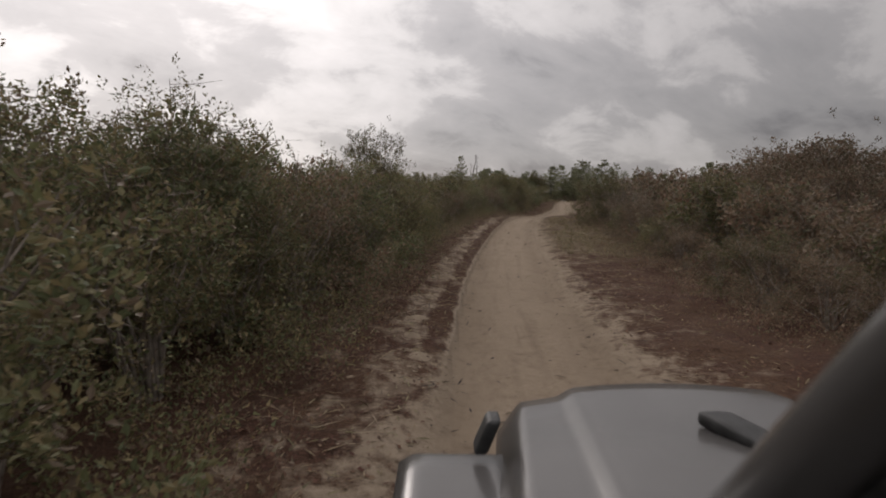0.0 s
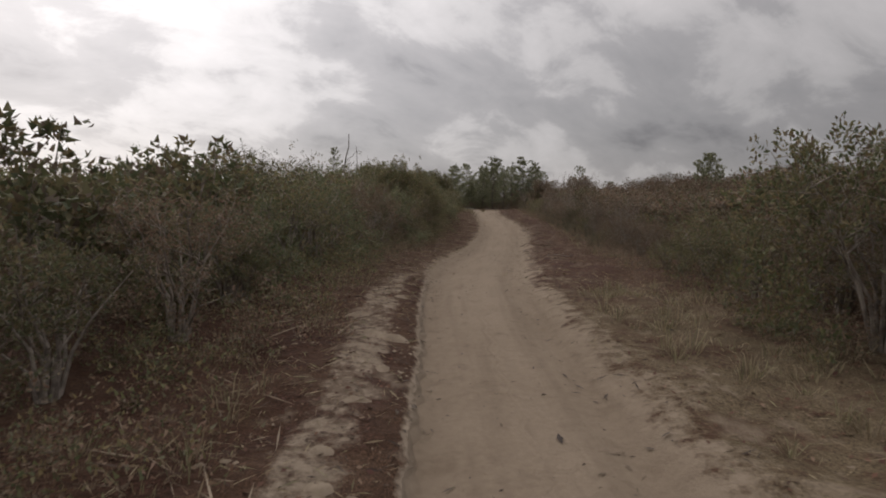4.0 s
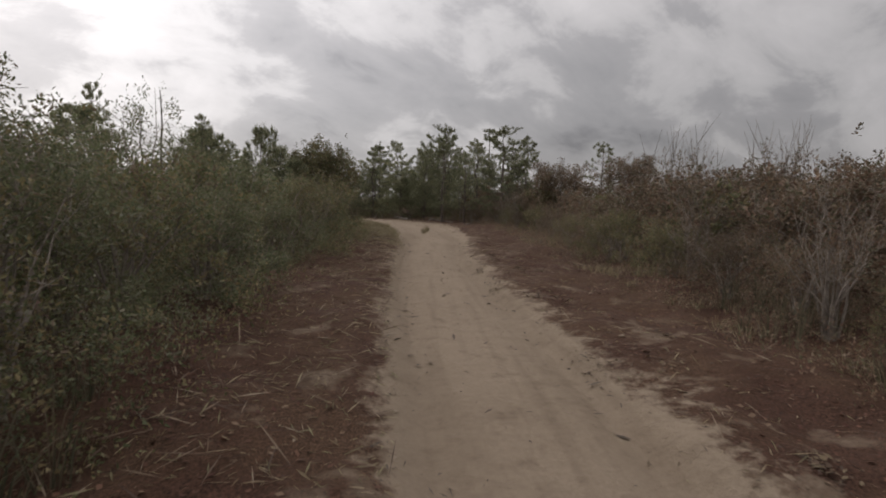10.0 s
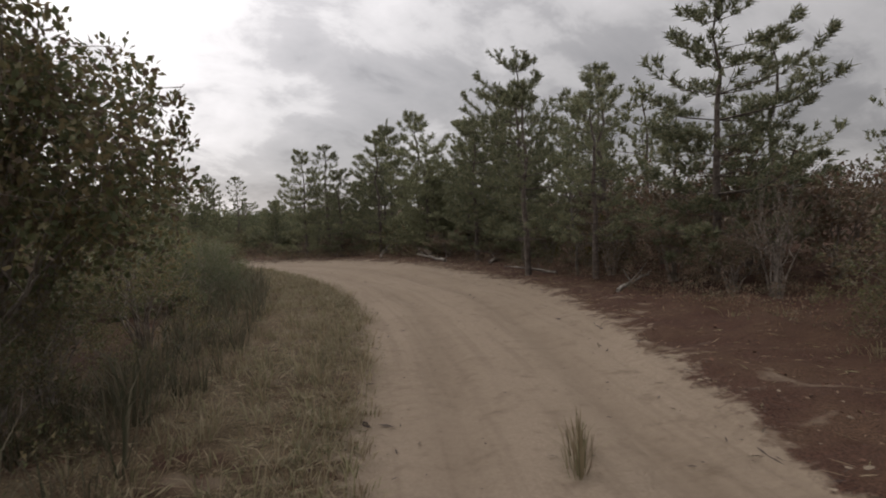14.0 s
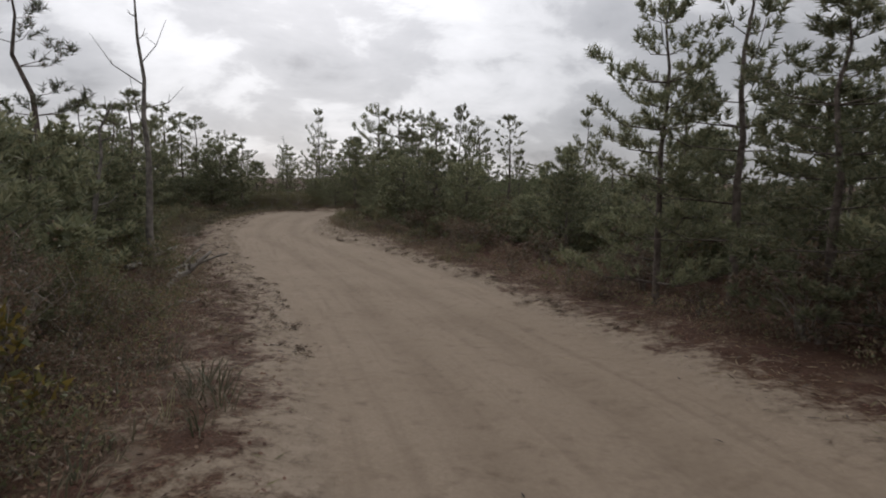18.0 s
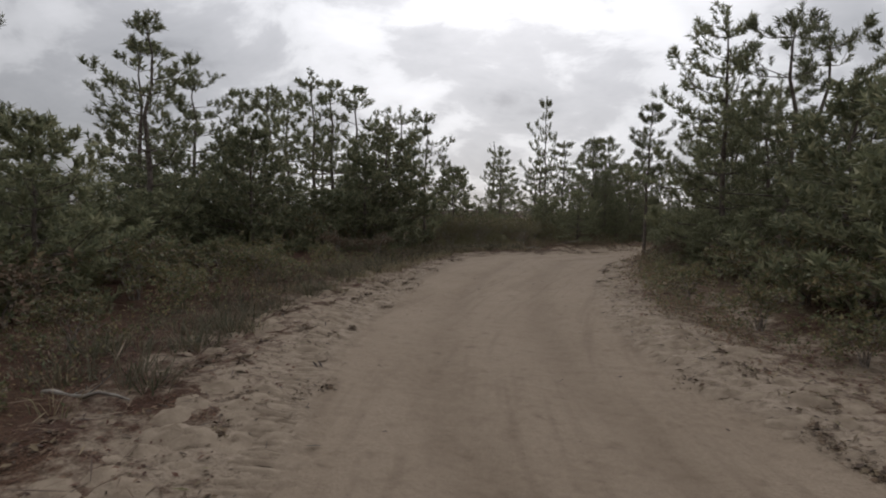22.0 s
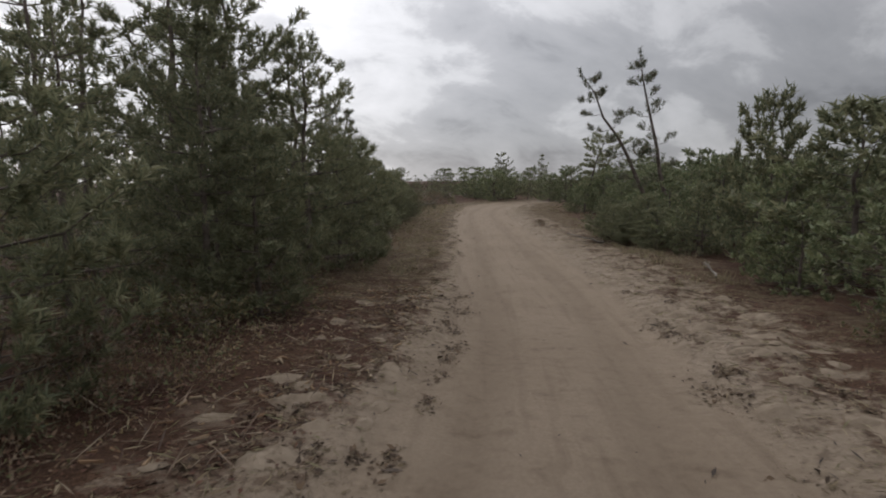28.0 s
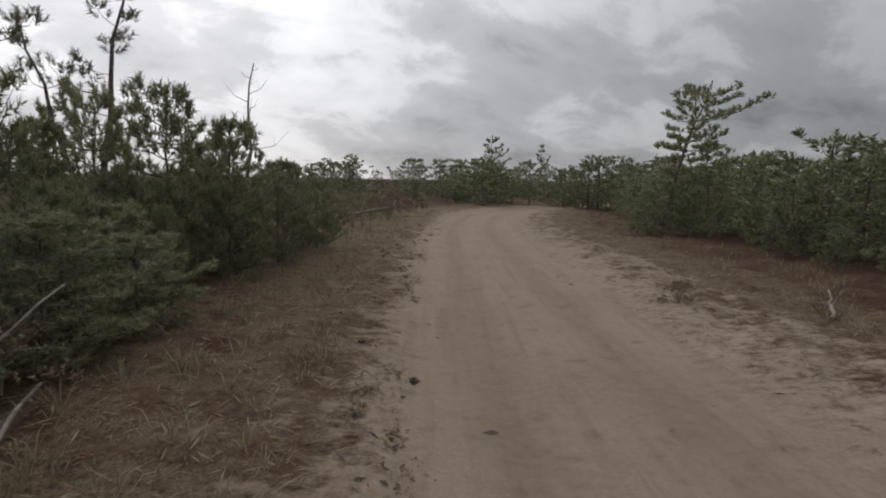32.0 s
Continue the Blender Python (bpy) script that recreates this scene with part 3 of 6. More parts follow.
# ---- shrubs and trees ----
def shrub_model(name, seed, height, width, leaf, count, mat, aspect=0.55, stems=9, bare=0.0, low=True, shoots=0.6, fine=True, label="", category="shrub", group=""):
    """A many-stemmed shrub: leafy lobes piled into an uneven dome, with twigs that stand out of it. Built at the origin."""
    rng = np.random.default_rng(seed)
    root = tagged(new(name), label, category, group)
    tubes, lobes = [], []
    for k in range(stems):
        a = 2 * math.pi * (k + rng.uniform(-0.3, 0.3)) / stems
        reach, top = width * 0.5 * rng.uniform(0.2, 0.85), height * rng.uniform(0.6, 1.0)
        top *= 1 - 0.35 * (reach / (width * 0.5)) ** 2
        p = [Vector((0.08 * math.cos(a), 0.08 * math.sin(a), -0.05))]
        for j in range(1, 5):
            f = j / 4
            p.append(Vector((math.cos(a) * reach * f ** 1.2 + rng.normal(0, 0.05), math.sin(a) * reach * f ** 1.2 + rng.normal(0, 0.05), top * f ** 0.85)))
        tubes.append(tube(p, [0.024 * height / 2, 0.018 * height / 2, 0.012, 0.008, 0.003], 4))
        lobes.append((p[-1] * 0.92, width * rng.uniform(0.10, 0.17)))
        lobes.append((p[3] + Vector((rng.normal(0, 0.12), rng.normal(0, 0.12), 0)) * width * 0.5, width * rng.uniform(0.13, 0.2)))
        if low:
            b = a + rng.normal(0, 0.5)
            rr = width * rng.uniform(0.28, 0.5)
            lobes.append((Vector((math.cos(b) * rr, math.sin(b) * rr, height * rng.uniform(0.08, 0.34))), width * rng.uniform(0.13, 0.2)))
        for j in range(3):
            q = p[2 + j % 2]
            e = q + Vector((rng.normal(0, 0.22), rng.normal(0, 0.22), rng.uniform(0.15, 0.5))) * height * 0.4
            tubes.append(tube([q, (q + e) / 2 + Vector((rng.normal(0, 0.03), rng.normal(0, 0.03), 0)), e], [0.008, 0.006, 0.0025], 3))
        if bare:
            for j in range(3):
                q = p[-1] * rng.uniform(0.8, 1.0)
                e2 = q + Vector((rng.normal(0, 0.16), rng.normal(0, 0.16), rng.uniform(0.15, 0.45) * bare)) * height * 0.6
                tubes.append(tube([q, e2], [0.006, 0.002], 3))
    part("branchwork", raw_mesh("branchwork", *join(tubes), STEM, True), root)
    per = np.array([r for _, r in lobes]) ** 2
    per = (per / per.sum() * count).astype(int) + 1
    cs, ws = [], []
    for (c, r), n in zip(lobes, per):
        # sprays of leaves set round the lobe, with gaps between them
        k = max(6, min(14, n // 42))
        w = rng.normal(0, 1, (k, 3))
        w /= np.linalg.norm(w, axis=1)[:, None]
        w *= r * rng.uniform(0.35, 1.0, (k, 1))
        v = rng.normal(0, 1, (n, 3))
        v /= np.linalg.norm(v, axis=1)[:, None]
        q = np.array(c) + w[rng.integers(0, k, n)] + v * r * 0.30 * rng.uniform(0.05, 1.0, (n, 1)) ** 0.6
        q[:, 2] = np.where(q[:, 2] < 0.03, 0.03 + np.abs(q[:, 2]) * 0.4, q[:, 2])
        cs.append(q)
        ws.append(v * 0.7 + np.array([0, 0, 0.6]))
    # shoots above the outline
    for (c, r) in lobes[::2]:
        for j in range(3):
            b = np.array(c) + rng.normal(0, 0.5, 3) * r
            tip = np.array([rng.normal(0, 0.25), rng.normal(0, 0.25), 1.0]) * r * rng.uniform(0.8, 1.35) * shoots
            f = np.linspace(0.1, 1.0, 12)[:, None]
            cs.append(b + tip * f + rng.normal(0, 0.025, (12, 3)))
            ws.append(np.tile([0, 0, 0.9], (12, 1)) + rng.normal(0, 0.4, (12, 3)))
    part("foliage", leaves_mesh("foliage", np.vstack(cs), np.vstack(ws), leaf, mat, rng, aspect, fine=fine), root)
    return root


def needles_mesh(name, bases, axes, length, mat, rng, per=14, width=0.016, brush=0.22):
    """Bottle-brush tufts: thin blades set round each twig end."""
    n = len(bases)
    b, a = np.repeat(bases, per, 0), np.repeat(axes, per, 0)
    f = rng.uniform(0, 1, (n * per, 1))
    r = rng.normal(0, 1, (n * per, 3))
    r -= (r * a).sum(1)[:, None] * a
    r /= np.linalg.norm(r, axis=1)[:, None] + 1e-9
    way = a * rng.uniform(0.35, 1.0, (n * per, 1)) + r * 0.75
    way /= np.linalg.norm(way, axis=1)[:, None]
    start = b + a * f * brush
    side = np.cross(way, rng.normal(0, 1, (n * per, 3)))
    side *= width / (np.linalg.norm(side, axis=1)[:, None] + 1e-9)
    ln = length * rng.uniform(0.7, 1.2, (n * per, 1))
    verts = np.stack([start - side * 0.5, start + side * 0.5, start + way * ln], 1).reshape(-1, 3)
    return raw_mesh(name, verts, np.arange(n * per * 3).reshape(-1, 3), mat)


def pine_model(name, seed, height, spread, bare=0.18, dense=1.0, lean=0.0, mat=None, blade=0.042, per=16, twin=False, flat=0.0, twigs=4.8, limbs_min=4, label="", group=""):
    """A pine: a tapered trunk, whorls of limbs that turn up at their ends, and tufts of needles."""
    rng = np.random.default_rng(seed)
    root = tagged(new(name), label, "pine tree", group)
    tb, ta = [], []
    for lead in range(2 if twin else 1):
        limbs = []
        h = height * (1 - 0.2 * lead)
        ang = rng.uniform(0, 6.28) if not lead else ang + 3.0
        pts, rad = [], []
        for j in range(9):
            f = j / 8
            w = lean * f ** 1.3 * h + (0.14 * h * f if lead else 0)
            pts.append(Vector((math.cos(ang) * w + rng.normal(0, 0.014) * h * f, math.sin(ang) * w + rng.normal(0, 0.014) * h * f, h * f - 0.06)))
            rad.append((0.012 * h + 0.012) * (1 - f) ** 0.8 + 0.008)
        z = h * bare
        lop = rng.uniform(0, 6.28)
        while z < h * 0.985:
            f = z / h
            i = min(int(f * 8), 7)
            base = pts[i].lerp(pts[i + 1], f * 8 - i)
            prof = 1.1 * (1 - f) ** 0.6 * (0.6 + 0.4 * min(1, (f - bare) / 0.15 + 0.3)) * rng.uniform(0.65, 1.2)
            if flat:
                prof = (1 - flat) * prof + flat * (0.9 * math.exp(-((f - 0.78) / 0.2) ** 2))
            k = int(rng.integers(limbs_min, limbs_min + 3))
            off = rng.uniform(0, 6.28)
            for q in range(k):
                if rng.uniform() > 0.8 * dense + 0.12:
                    continue
                w = off + 6.28 * q / k + rng.normal(0, 0.25)
                ln = spread * prof * rng.uniform(0.5, 1.2) * (1 + 0.25 * math.cos(w - lop)) + 0.12
                out = Vector((math.cos(w), math.sin(w), 0))
                rise = (rng.uniform(-0.05, 0.28) + 0.35 * f ** 2) * (1 - 0.9 * flat)
                mid = base + out * ln * 0.6 + Vector((0, 0, ln * 0.6 * rise * 0.6 + rng.normal(0, 0.03)))
                end = base + out * ln + Vector((0, 0, ln * rise + 0.14 * ln * (1 - 0.8 * flat)))
                limbs.append(tube([base, mid, end], [0.005 + 0.008 * ln, 0.004 + 0.005 * ln, 0.004], 4))
                m = max(2, int(ln * twigs * dense))
                for j in range(m):
                    g = 0.22 + 0.78 * (j + 0.5) / m
                    p = base.lerp(mid, g / 0.55) if g < 0.55 else mid.lerp(end, (g - 0.55) / 0.45)
                    for sgn in (-1, 1):
                        tw = out * 0.6 + Vector((-out.y, out.x, 0)) * sgn * rng.uniform(0.3, 1.1) + Vector((0, 0, rng.uniform(0.0, 0.5)))
                        tw.normalize()
                        e = p + tw * rng.uniform(0.04, 0.2) * (0.6 + 0.4 * ln)
                        tb.append(e)
                        ta.append((tw * 0.8 + Vector((0, 0, rng.uniform(0.3, 0.9)))).normalized())
                for j in range(3):
                    tb.append(end + Vector((rng.normal(0, 0.07), rng.normal(0, 0.07), -0.03 * j)))
                    ta.append((out * rng.uniform(0.1, 0.6) + Vector((rng.normal(0, 0.25), rng.normal(0, 0.25), 0.9))).normalized())
            z += (h * rng.uniform(0.045, 0.075) + 0.06) * (0.85 + 0.4 * f)
        part("trunk", raw_mesh("trunk", *join([tube(pts, rad, 8)] + [(v, f) for v, f in limbs]), BARK, True), root)
        for j in range(6):
            tb.append(pts[-1] + Vector((rng.normal(0, 0.04), rng.normal(0, 0.04), -0.12 * j)))
            ta.append(Vector((rng.normal(0, 0.1), rng.normal(0, 0.1), 1)).normalized())
    part("crown", needles_mesh("crown", np.array([tuple(v) for v in tb]), np.array([tuple(v) for v in ta]), 0.15, mat or NEEDLES, rng, per, blade, 0.2), root)
    return root


def snag_model(name, seed, height, branches=7, lean=0.08, label="", mat=None, thick=1.0):
    rng = np.random.default_rng(seed)
    root = tagged(new(name), label, "dead tree")
    pts = [Vector((lean * height * (j / 7) ** 1.4 + rng.normal(0, 0.011) * height, rng.normal(0, 0.011) * height, height * j / 7 - 0.05)) for j in range(8)]
    part("trunk", raw_mesh("trunk", *tube(pts, [thick * (0.014 * height * (1 - j / 8) + 0.012) for j in range(8)], 7), mat or DEAD_WOOD, True), root)
    for k in range(branches):
        f = 0.4 + 0.58 * (k + 0.5) / branches
        i = min(int(f * 7), 6)
        b = pts[i].lerp(pts[i + 1], f * 7 - i)
        w = k * 2.4 + rng.normal(0, 0.4)
        ln = height * 0.2 * (1.25 - f) * rng.uniform(0.6, 1.6)
        o = Vector((math.cos(w), math.sin(w), rng.uniform(0.1, 0.7)))
        t = [tube([b, b + o * ln * 0.6, b + o * ln + Vector((0, 0, ln * 0.35))], [0.018, 0.011, 0.004], 5)]
        q = b + o * ln * 0.6
        t.append(tube([q, q + Vector((o.y, -o.x, 0.5)) * ln * 0.4], [0.008, 0.003], 4))
        part("branch", raw_mesh("branch", *join(t), mat or DEAD_WOOD, True), root)
    return root


def place(model, s, d, scale=1.0, turn=None, sink=0.0, wide=None):
    x, y, z = at(s, d)
    w = wide or 1.0
    m = pose(x, y, z - sink, 0, 0, random.uniform(0, 360) if turn is None else turn) @ Matrix.Diagonal((scale * w, scale * w, scale, 1))
    made = copy_thing(model, m)
    made.matrix_basis = m
    return made


def place_xy(model, x, y, scale=1.0, wide=1.0):
    m = pose(x, y, float(terrain(x, y)[0]), 0, 0, random.uniform(0, 360)) @ Matrix.Diagonal((scale * wide, scale * wide, scale, 1))
    made = copy_thing(model, m)
    made.matrix_basis = m
    return made


shrubs = "thicket along the track"
pines = "pines along the track"
LOL, LGR, LRU = "dense olive green bayberry shrub on sandy ground", "green leafy shrub with upright shoots beside the track", "russet brown autumn shrub with bare twigs"
OL = [shrub_model("bayberry_shrub", 10 + i, 2.0, 2.3, 0.086, 2450, OLIVE, 0.62, label=LOL, group=shrubs) for i in range(5)]
GR = [shrub_model("leafy_shrub", 20 + i, 2.0, 2.2, 0.074, 2100, GREEN, 0.45, shoots=0.9, fine=False, label=LGR, group=shrubs) for i in range(3)]
RU = [shrub_model("russet_shrub", 30 + i, 2.0, 2.4, 0.080, 2450, RUSSET, 0.62, 10, 0.7, label=LRU, group=shrubs) for i in range(5)]
OD = [shrub_model("rounded_shrub", 50 + i, 2.0, 2.6, 0.05, 12500, OLIVE, 0.46, 18, 0.1, True, 0.2, False, label="dense rounded dark olive shrub with small leaves", group=shrubs) for i in range(2)]
RD = shrub_model("rounded_russet_shrub", 53, 2.0, 2.8, 0.05, 11500, RUSSET, 0.46, 18, 0.15, True, 0.2, False, label="dense rounded russet brown shrub on the dune", group=shrubs)
# small-leaved ones for the front row
OF = [shrub_model("bayberry_shrub", 210 + i, 2.0, 2.3, 0.046, 7600, OLIVE, 0.46, 12, fine=False, label=LOL, group=shrubs) for i in range(3)]
GF = [shrub_model("leafy_shrub", 220, 2.0, 2.2, 0.05, 6800, GREEN, 0.45, 12, shoots=0.8, fine=False, label=LGR, group=shrubs)]
RF = [shrub_model("russet_shrub", 230 + i, 2.0, 2.4, 0.044, 7600, RUSSET, 0.46, 13, 0.6, fine=False, label=LRU, group=shrubs) for i in range(3)]
# taller ones
GT = [shrub_model("leafy_shrub", 56 + i, 3.4, 3.0, 0.05, 11500, GREEN, 0.45, 14, 0.2, True, 0.7, False, label=LGR, group=shrubs) for i in range(2)]
OT = [shrub_model("bayberry_shrub", 58 + i, 3.4, 3.0, 0.05, 14500, OLIVE, 0.46, 17, 0.1, True, 0.3, False, label=LOL, group=shrubs) for i in range(2)]
# lighter ones for the rows behind
OB = [shrub_model("bayberry_shrub", 110 + i, 2.0, 2.6, 0.10, 1500, OLIVE, 0.6, 8, 0.3, label=LOL, group=shrubs) for i in range(4)]
RB = [shrub_model("russet_shrub", 130 + i, 2.0, 2.6, 0.095, 1500, RUSSET, 0.6, 8, 0.8, label=LRU, group=shrubs) for i in range(4)]
TALL = [shrub_model("tall_leafy_shrub", 40 + i, 3.0, 2.2, 0.075, 5200, GREEN, 0.45, 10, 0.3, False, 0.7, False, label="tall leafy shrub standing above the thicket", group=shrubs) for i in range(2)]
OAK = shrub_model("small_oak_tree", 44, 4.2, 4.2, 0.075, 24000, OLIVE, 0.6, 26, 0.1, False, 0.25, False, label="small round-headed oak with bronze green leaves", category="tree")
RUT = shrub_model("russet_tree", 45, 3.6, 3.8, 0.062, 20000, RUSSET, 0.55, 22, 0.25, True, 0.2, False, label="rounded russet small tree with bare twigs at its top", category="tree")
YEL = shrub_model("yellowing_shrub", 47, 1.6, 1.4, 0.09, 420, GOLD, 0.6, 7, 0.3, label="thin shrub with yellowing autumn leaves", group=shrubs)
TWIG = shrub_model("bare_twiggy_shrub", 48, 2.2, 1.7, 0.05, 420, RUSSET, 0.4, 16, 1.4, label="nearly leafless shrub of grey-brown upright twigs", group=shrubs)
LPI, LPY = "dark green pine with upturned branch ends", "bushy young dark green pine reaching the ground"
PI = [pine_model("pine", 60 + i, 6.0, 1.9, (0.06, 0.12, 0.2, 0.08)[i], (1.0, 0.8, 0.7, 0.9)[i], blade=0.03, per=23, label=LPI, group=pines) for i in range(4)]
PB = [pine_model("pine", 64 + i, 6.0, 2.0, 0.08, 0.9, blade=0.062, per=10, twigs=2.2, limbs_min=3, label=LPI, group=pines) for i in range(3)]
PY = [pine_model("young_pine", 70 + i, 3.0, 1.35, 0.02, 1.0, per=13, blade=0.052, twigs=4.4, label=LPY, group=pines) for i in range(3)]
YB = [pine_model("young_pine", 74 + i, 3.0, 1.5, 0.02, 1.0, blade=0.055, per=10, twigs=2.0, limbs_min=2, mat=NEEDLES_LIGHT, label="bushy yellowish green young pine in a low stand", group=pines) for i in range(3)]
PS = [pine_model("sparse_pine", 80 + i, 6.5, 1.3, 0.30, 0.42, 0.10, NEEDLES_DRY, blade=0.02, per=26, twin=i == 0, label="thin sparse pine with bare lower trunk", group=pines) for i in range(2)]
PW = pine_model("sparse_pine", 88, 6.5, 0.85, 0.34, 0.6, 0.02, NEEDLES_DRY, blade=0.02, per=24, limbs_min=3, label="thin sparse pine with bare lower trunk", group=pines)
PT = [pine_model("roadside_pine", 84 + i, 6.0, 1.5, 0.36, 1.0, 0.02, blade=0.02, per=34, twigs=5.6, label="tall pine with bare lower trunk beside the track", group=pines) for i in range(2)]
PN = [pine_model("pine", 94 + i, 6.0, 1.9, (0.1, 0.18)[i], (0.95, 0.75)[i], blade=0.021, per=31, label=LPI, group=pines) for i in range(2)]
YN = [pine_model("young_pine", 97 + i, 3.0, 1.35, 0.02, blade=0.023, per=27, twigs=4.4, label=LPY, group=pines) for i in range(2)]
PF = pine_model("umbrella_pine", 90, 5.8, 2.5, 0.34, 0.95, 0.26, flat=0.6, twigs=6.5, label="flat-topped leaning pine above low growth", group=pines)
models = OF + GF + RF + OD + GT + OT + PN + YN + [RD] + OL + GR + RU + OB + RB + TALL + [OAK, RUT, YEL, TWIG] + PI + PB + PY + YB + PS + PT + [PF, PW]
BASE = {"pine": 6.0, "young_pine": 3.0, "sparse_pine": 6.5, "roadside_pine": 6.0, "umbrella_pine": 5.8}


def bush_l(s):
    return float(np.interp(s, BUSH_L_S, BUSH_L_D))


def bush_r(s):
    return float(np.interp(s, BUSH_R_S, BUSH_R_D))


def put_pine(kind, s, d, top, wide=None, turn=None):
    # finer needles on the trees that stand at the very edge of the track
    if kind in PI and (abs(d) < 5.3 or (s > 140 and abs(d) < 8)):
        kind = PN[int(s) % 2]
    elif abs(d) < 4.3 and kind in PY:
        kind = YN[int(s) % 2]
    return place(kind, s, d, top / BASE[kind.name.split(".")[0]], turn, wide=wide)


random.seed(4)
# thicket rows: height along the left and right sides (s, metres)
HL_S, HL_H = [-10, 4, 14, 20, 26, 40, 48, 56, 65, 71, 86, 100, 108, 118, 216], [2.4, 2.6, 2.8, 2.4, 1.8, 2.3, 2.6, 3.1, 3.1, 1.9, 1.9, 1.9, 2.0, 1.7, 1.5]
HR_S, HR_H = [-10, 10, 20, 28, 36, 44, 84, 92, 100, 112, 216], [1.6, 1.8, 2.1, 2.3, 2.2, 1.8, 1.8, 2.4, 2.2, 1.7, 1.5]
s = -7.0
while s < 106:
    h = 1.12 * float(np.interp(s, HL_S, HL_H))
    for row, (off, gap) in enumerate(((0.75, 0.95), (2.2, 1.0))):
        if random.random() < gap:
            if row > 1:
                kind = random.choice(OB + RB[:1])
            else:
                kind = random.choice(OL + GR[:1] + RU[:2]) if s < 62 else random.choice(GR + GR + OL)
            k = h / 2.0 * random.uniform(0.72, 1.08)
            if row == 0:
                k *= random.uniform(0.62, 0.9)
                kind = random.choice(OF + GF + RF[:1]) if s < 62 else random.choice(GF + GF + OF)
            if k > 1.25:
                kind, k = random.choice(OT if s < 52 else GT + OT), k / 1.7
            k *= float(np.interp(s, [54, 58, 61, 68, 72], [1, 1, 0.88, 0.84, 1]))
            place(kind, s + random.uniform(-0.7, 0.7), bush_l(s) - off * random.uniform(0.85, 1.2), k, wide=1.15 if row < 2 else 1.35)
    if s < 98:
        h = 1.1 * float(np.interp(s, HR_S, HR_H))
        for row, (off, gap) in enumerate(((0.7, 0.95), (2.3, 1.0))):
            if random.random() < gap:
                k = h / 2.0 * random.uniform(0.7, 1.1)
                if row == 0:
                    k *= random.uniform(0.5, 0.75)
                kind = random.choice(RB + RB + OB) if row > 1 else random.choice(RU + RU + OL)
                if row == 0:
                    kind = random.choice(RF + RF + OF)
                place(kind, s + random.uniform(-0.7, 0.7), bush_r(s) + off * random.uniform(0.85, 1.2), k, wide=1.2 if row < 2 else 1.45)
    s += 1.55

# undergrowth beneath the pines
s = 100.0
while s < 216:
    for row, off in enumerate((0.4, 1.9)):
        k = (0.38, 0.6)[row]
        kr = k * (1.45 if s < 112 else 1.0)
        if random.random() < 0.85:
            place(random.choice(OB + RB), s + random.uniform(-0.8, 0.8), bush_l(s) - off * random.uniform(0.85, 1.2), random.uniform(0.7, 1.1) * k, wide=1.4)
        if random.random() < 0.85 and s < 163:
            place(random.choice(RB + OB), s + random.uniform(-0.8, 0.8), bush_r(s) + off * random.uniform(0.85, 1.2), random.uniform(0.7, 1.1) * kr, wide=1.4)
    s += 2.2

# single trees by station, offset and height
FULL = [(101.5, 8.3, 6.4), (103.6, 10.6, 7.0), (100, 11.6, 6.8), (106.5, 8.0, 6.4), (105, 9.4, 6.0), (108.8, 7.4, 5.8), (113.3, 7.3, 6.0), (111, 9.4, 6.6), (99, 9.6, 5.4), (96, 10.4, 4.6), (116.5, 8.6, 5.0), (143.0, 7.7, 5.7), (145.6, 6.4, 6.6),
        (155.2, 4.4, 6.0), (157.4, 5.8, 7.4), (143.5, 5.4, 6.4), (150.5, 3.3, 4.9), (162.5, -3.5, 3.8), (161, -4.4, 3.6), (166.8, -3.2, 4.6), (164.8, -4.3, 4.3), (147.8, -7.3, 5.4), (148.6, -9.8, 6.4), (145, -11.2, 5.6), (142, -11.8, 5.8), (138, -9, 6.0), (134, -8.5, 4.9), (130, -7.5, 3.2),
        (166, -5.4, 6.2), (169.3, -4.1, 5.4), (170.5, -6.7, 7.0), (172.6, -5.9, 4.8), (176, -7.6, 4.0), (167.5, -8, 6.6)]
for i, (s, d, h) in enumerate(FULL):
    put_pine(PI[i % 4], s, d, h)
for i, (s, d, h) in enumerate([(93, 15, 4.6), (100, 14, 6.2), (106, 13, 6.6), (103, 18, 5.5), (110, 15, 6.0), (116, 13, 5.2), (147.7, -12.4, 6.4), (150, -13, 7.4), (141, -13, 6.4), (136, -13, 6.0), (131, -12, 5.6),
                              (126, -8.5, 3.7), (153, -11, 5.4), (171, -11, 6.4), (177, -11, 5.6), (157, 9, 6.0), (150, 10, 6.4), (144, 12, 6.0)]):
    put_pine(PB[i % 3], s, d, h)
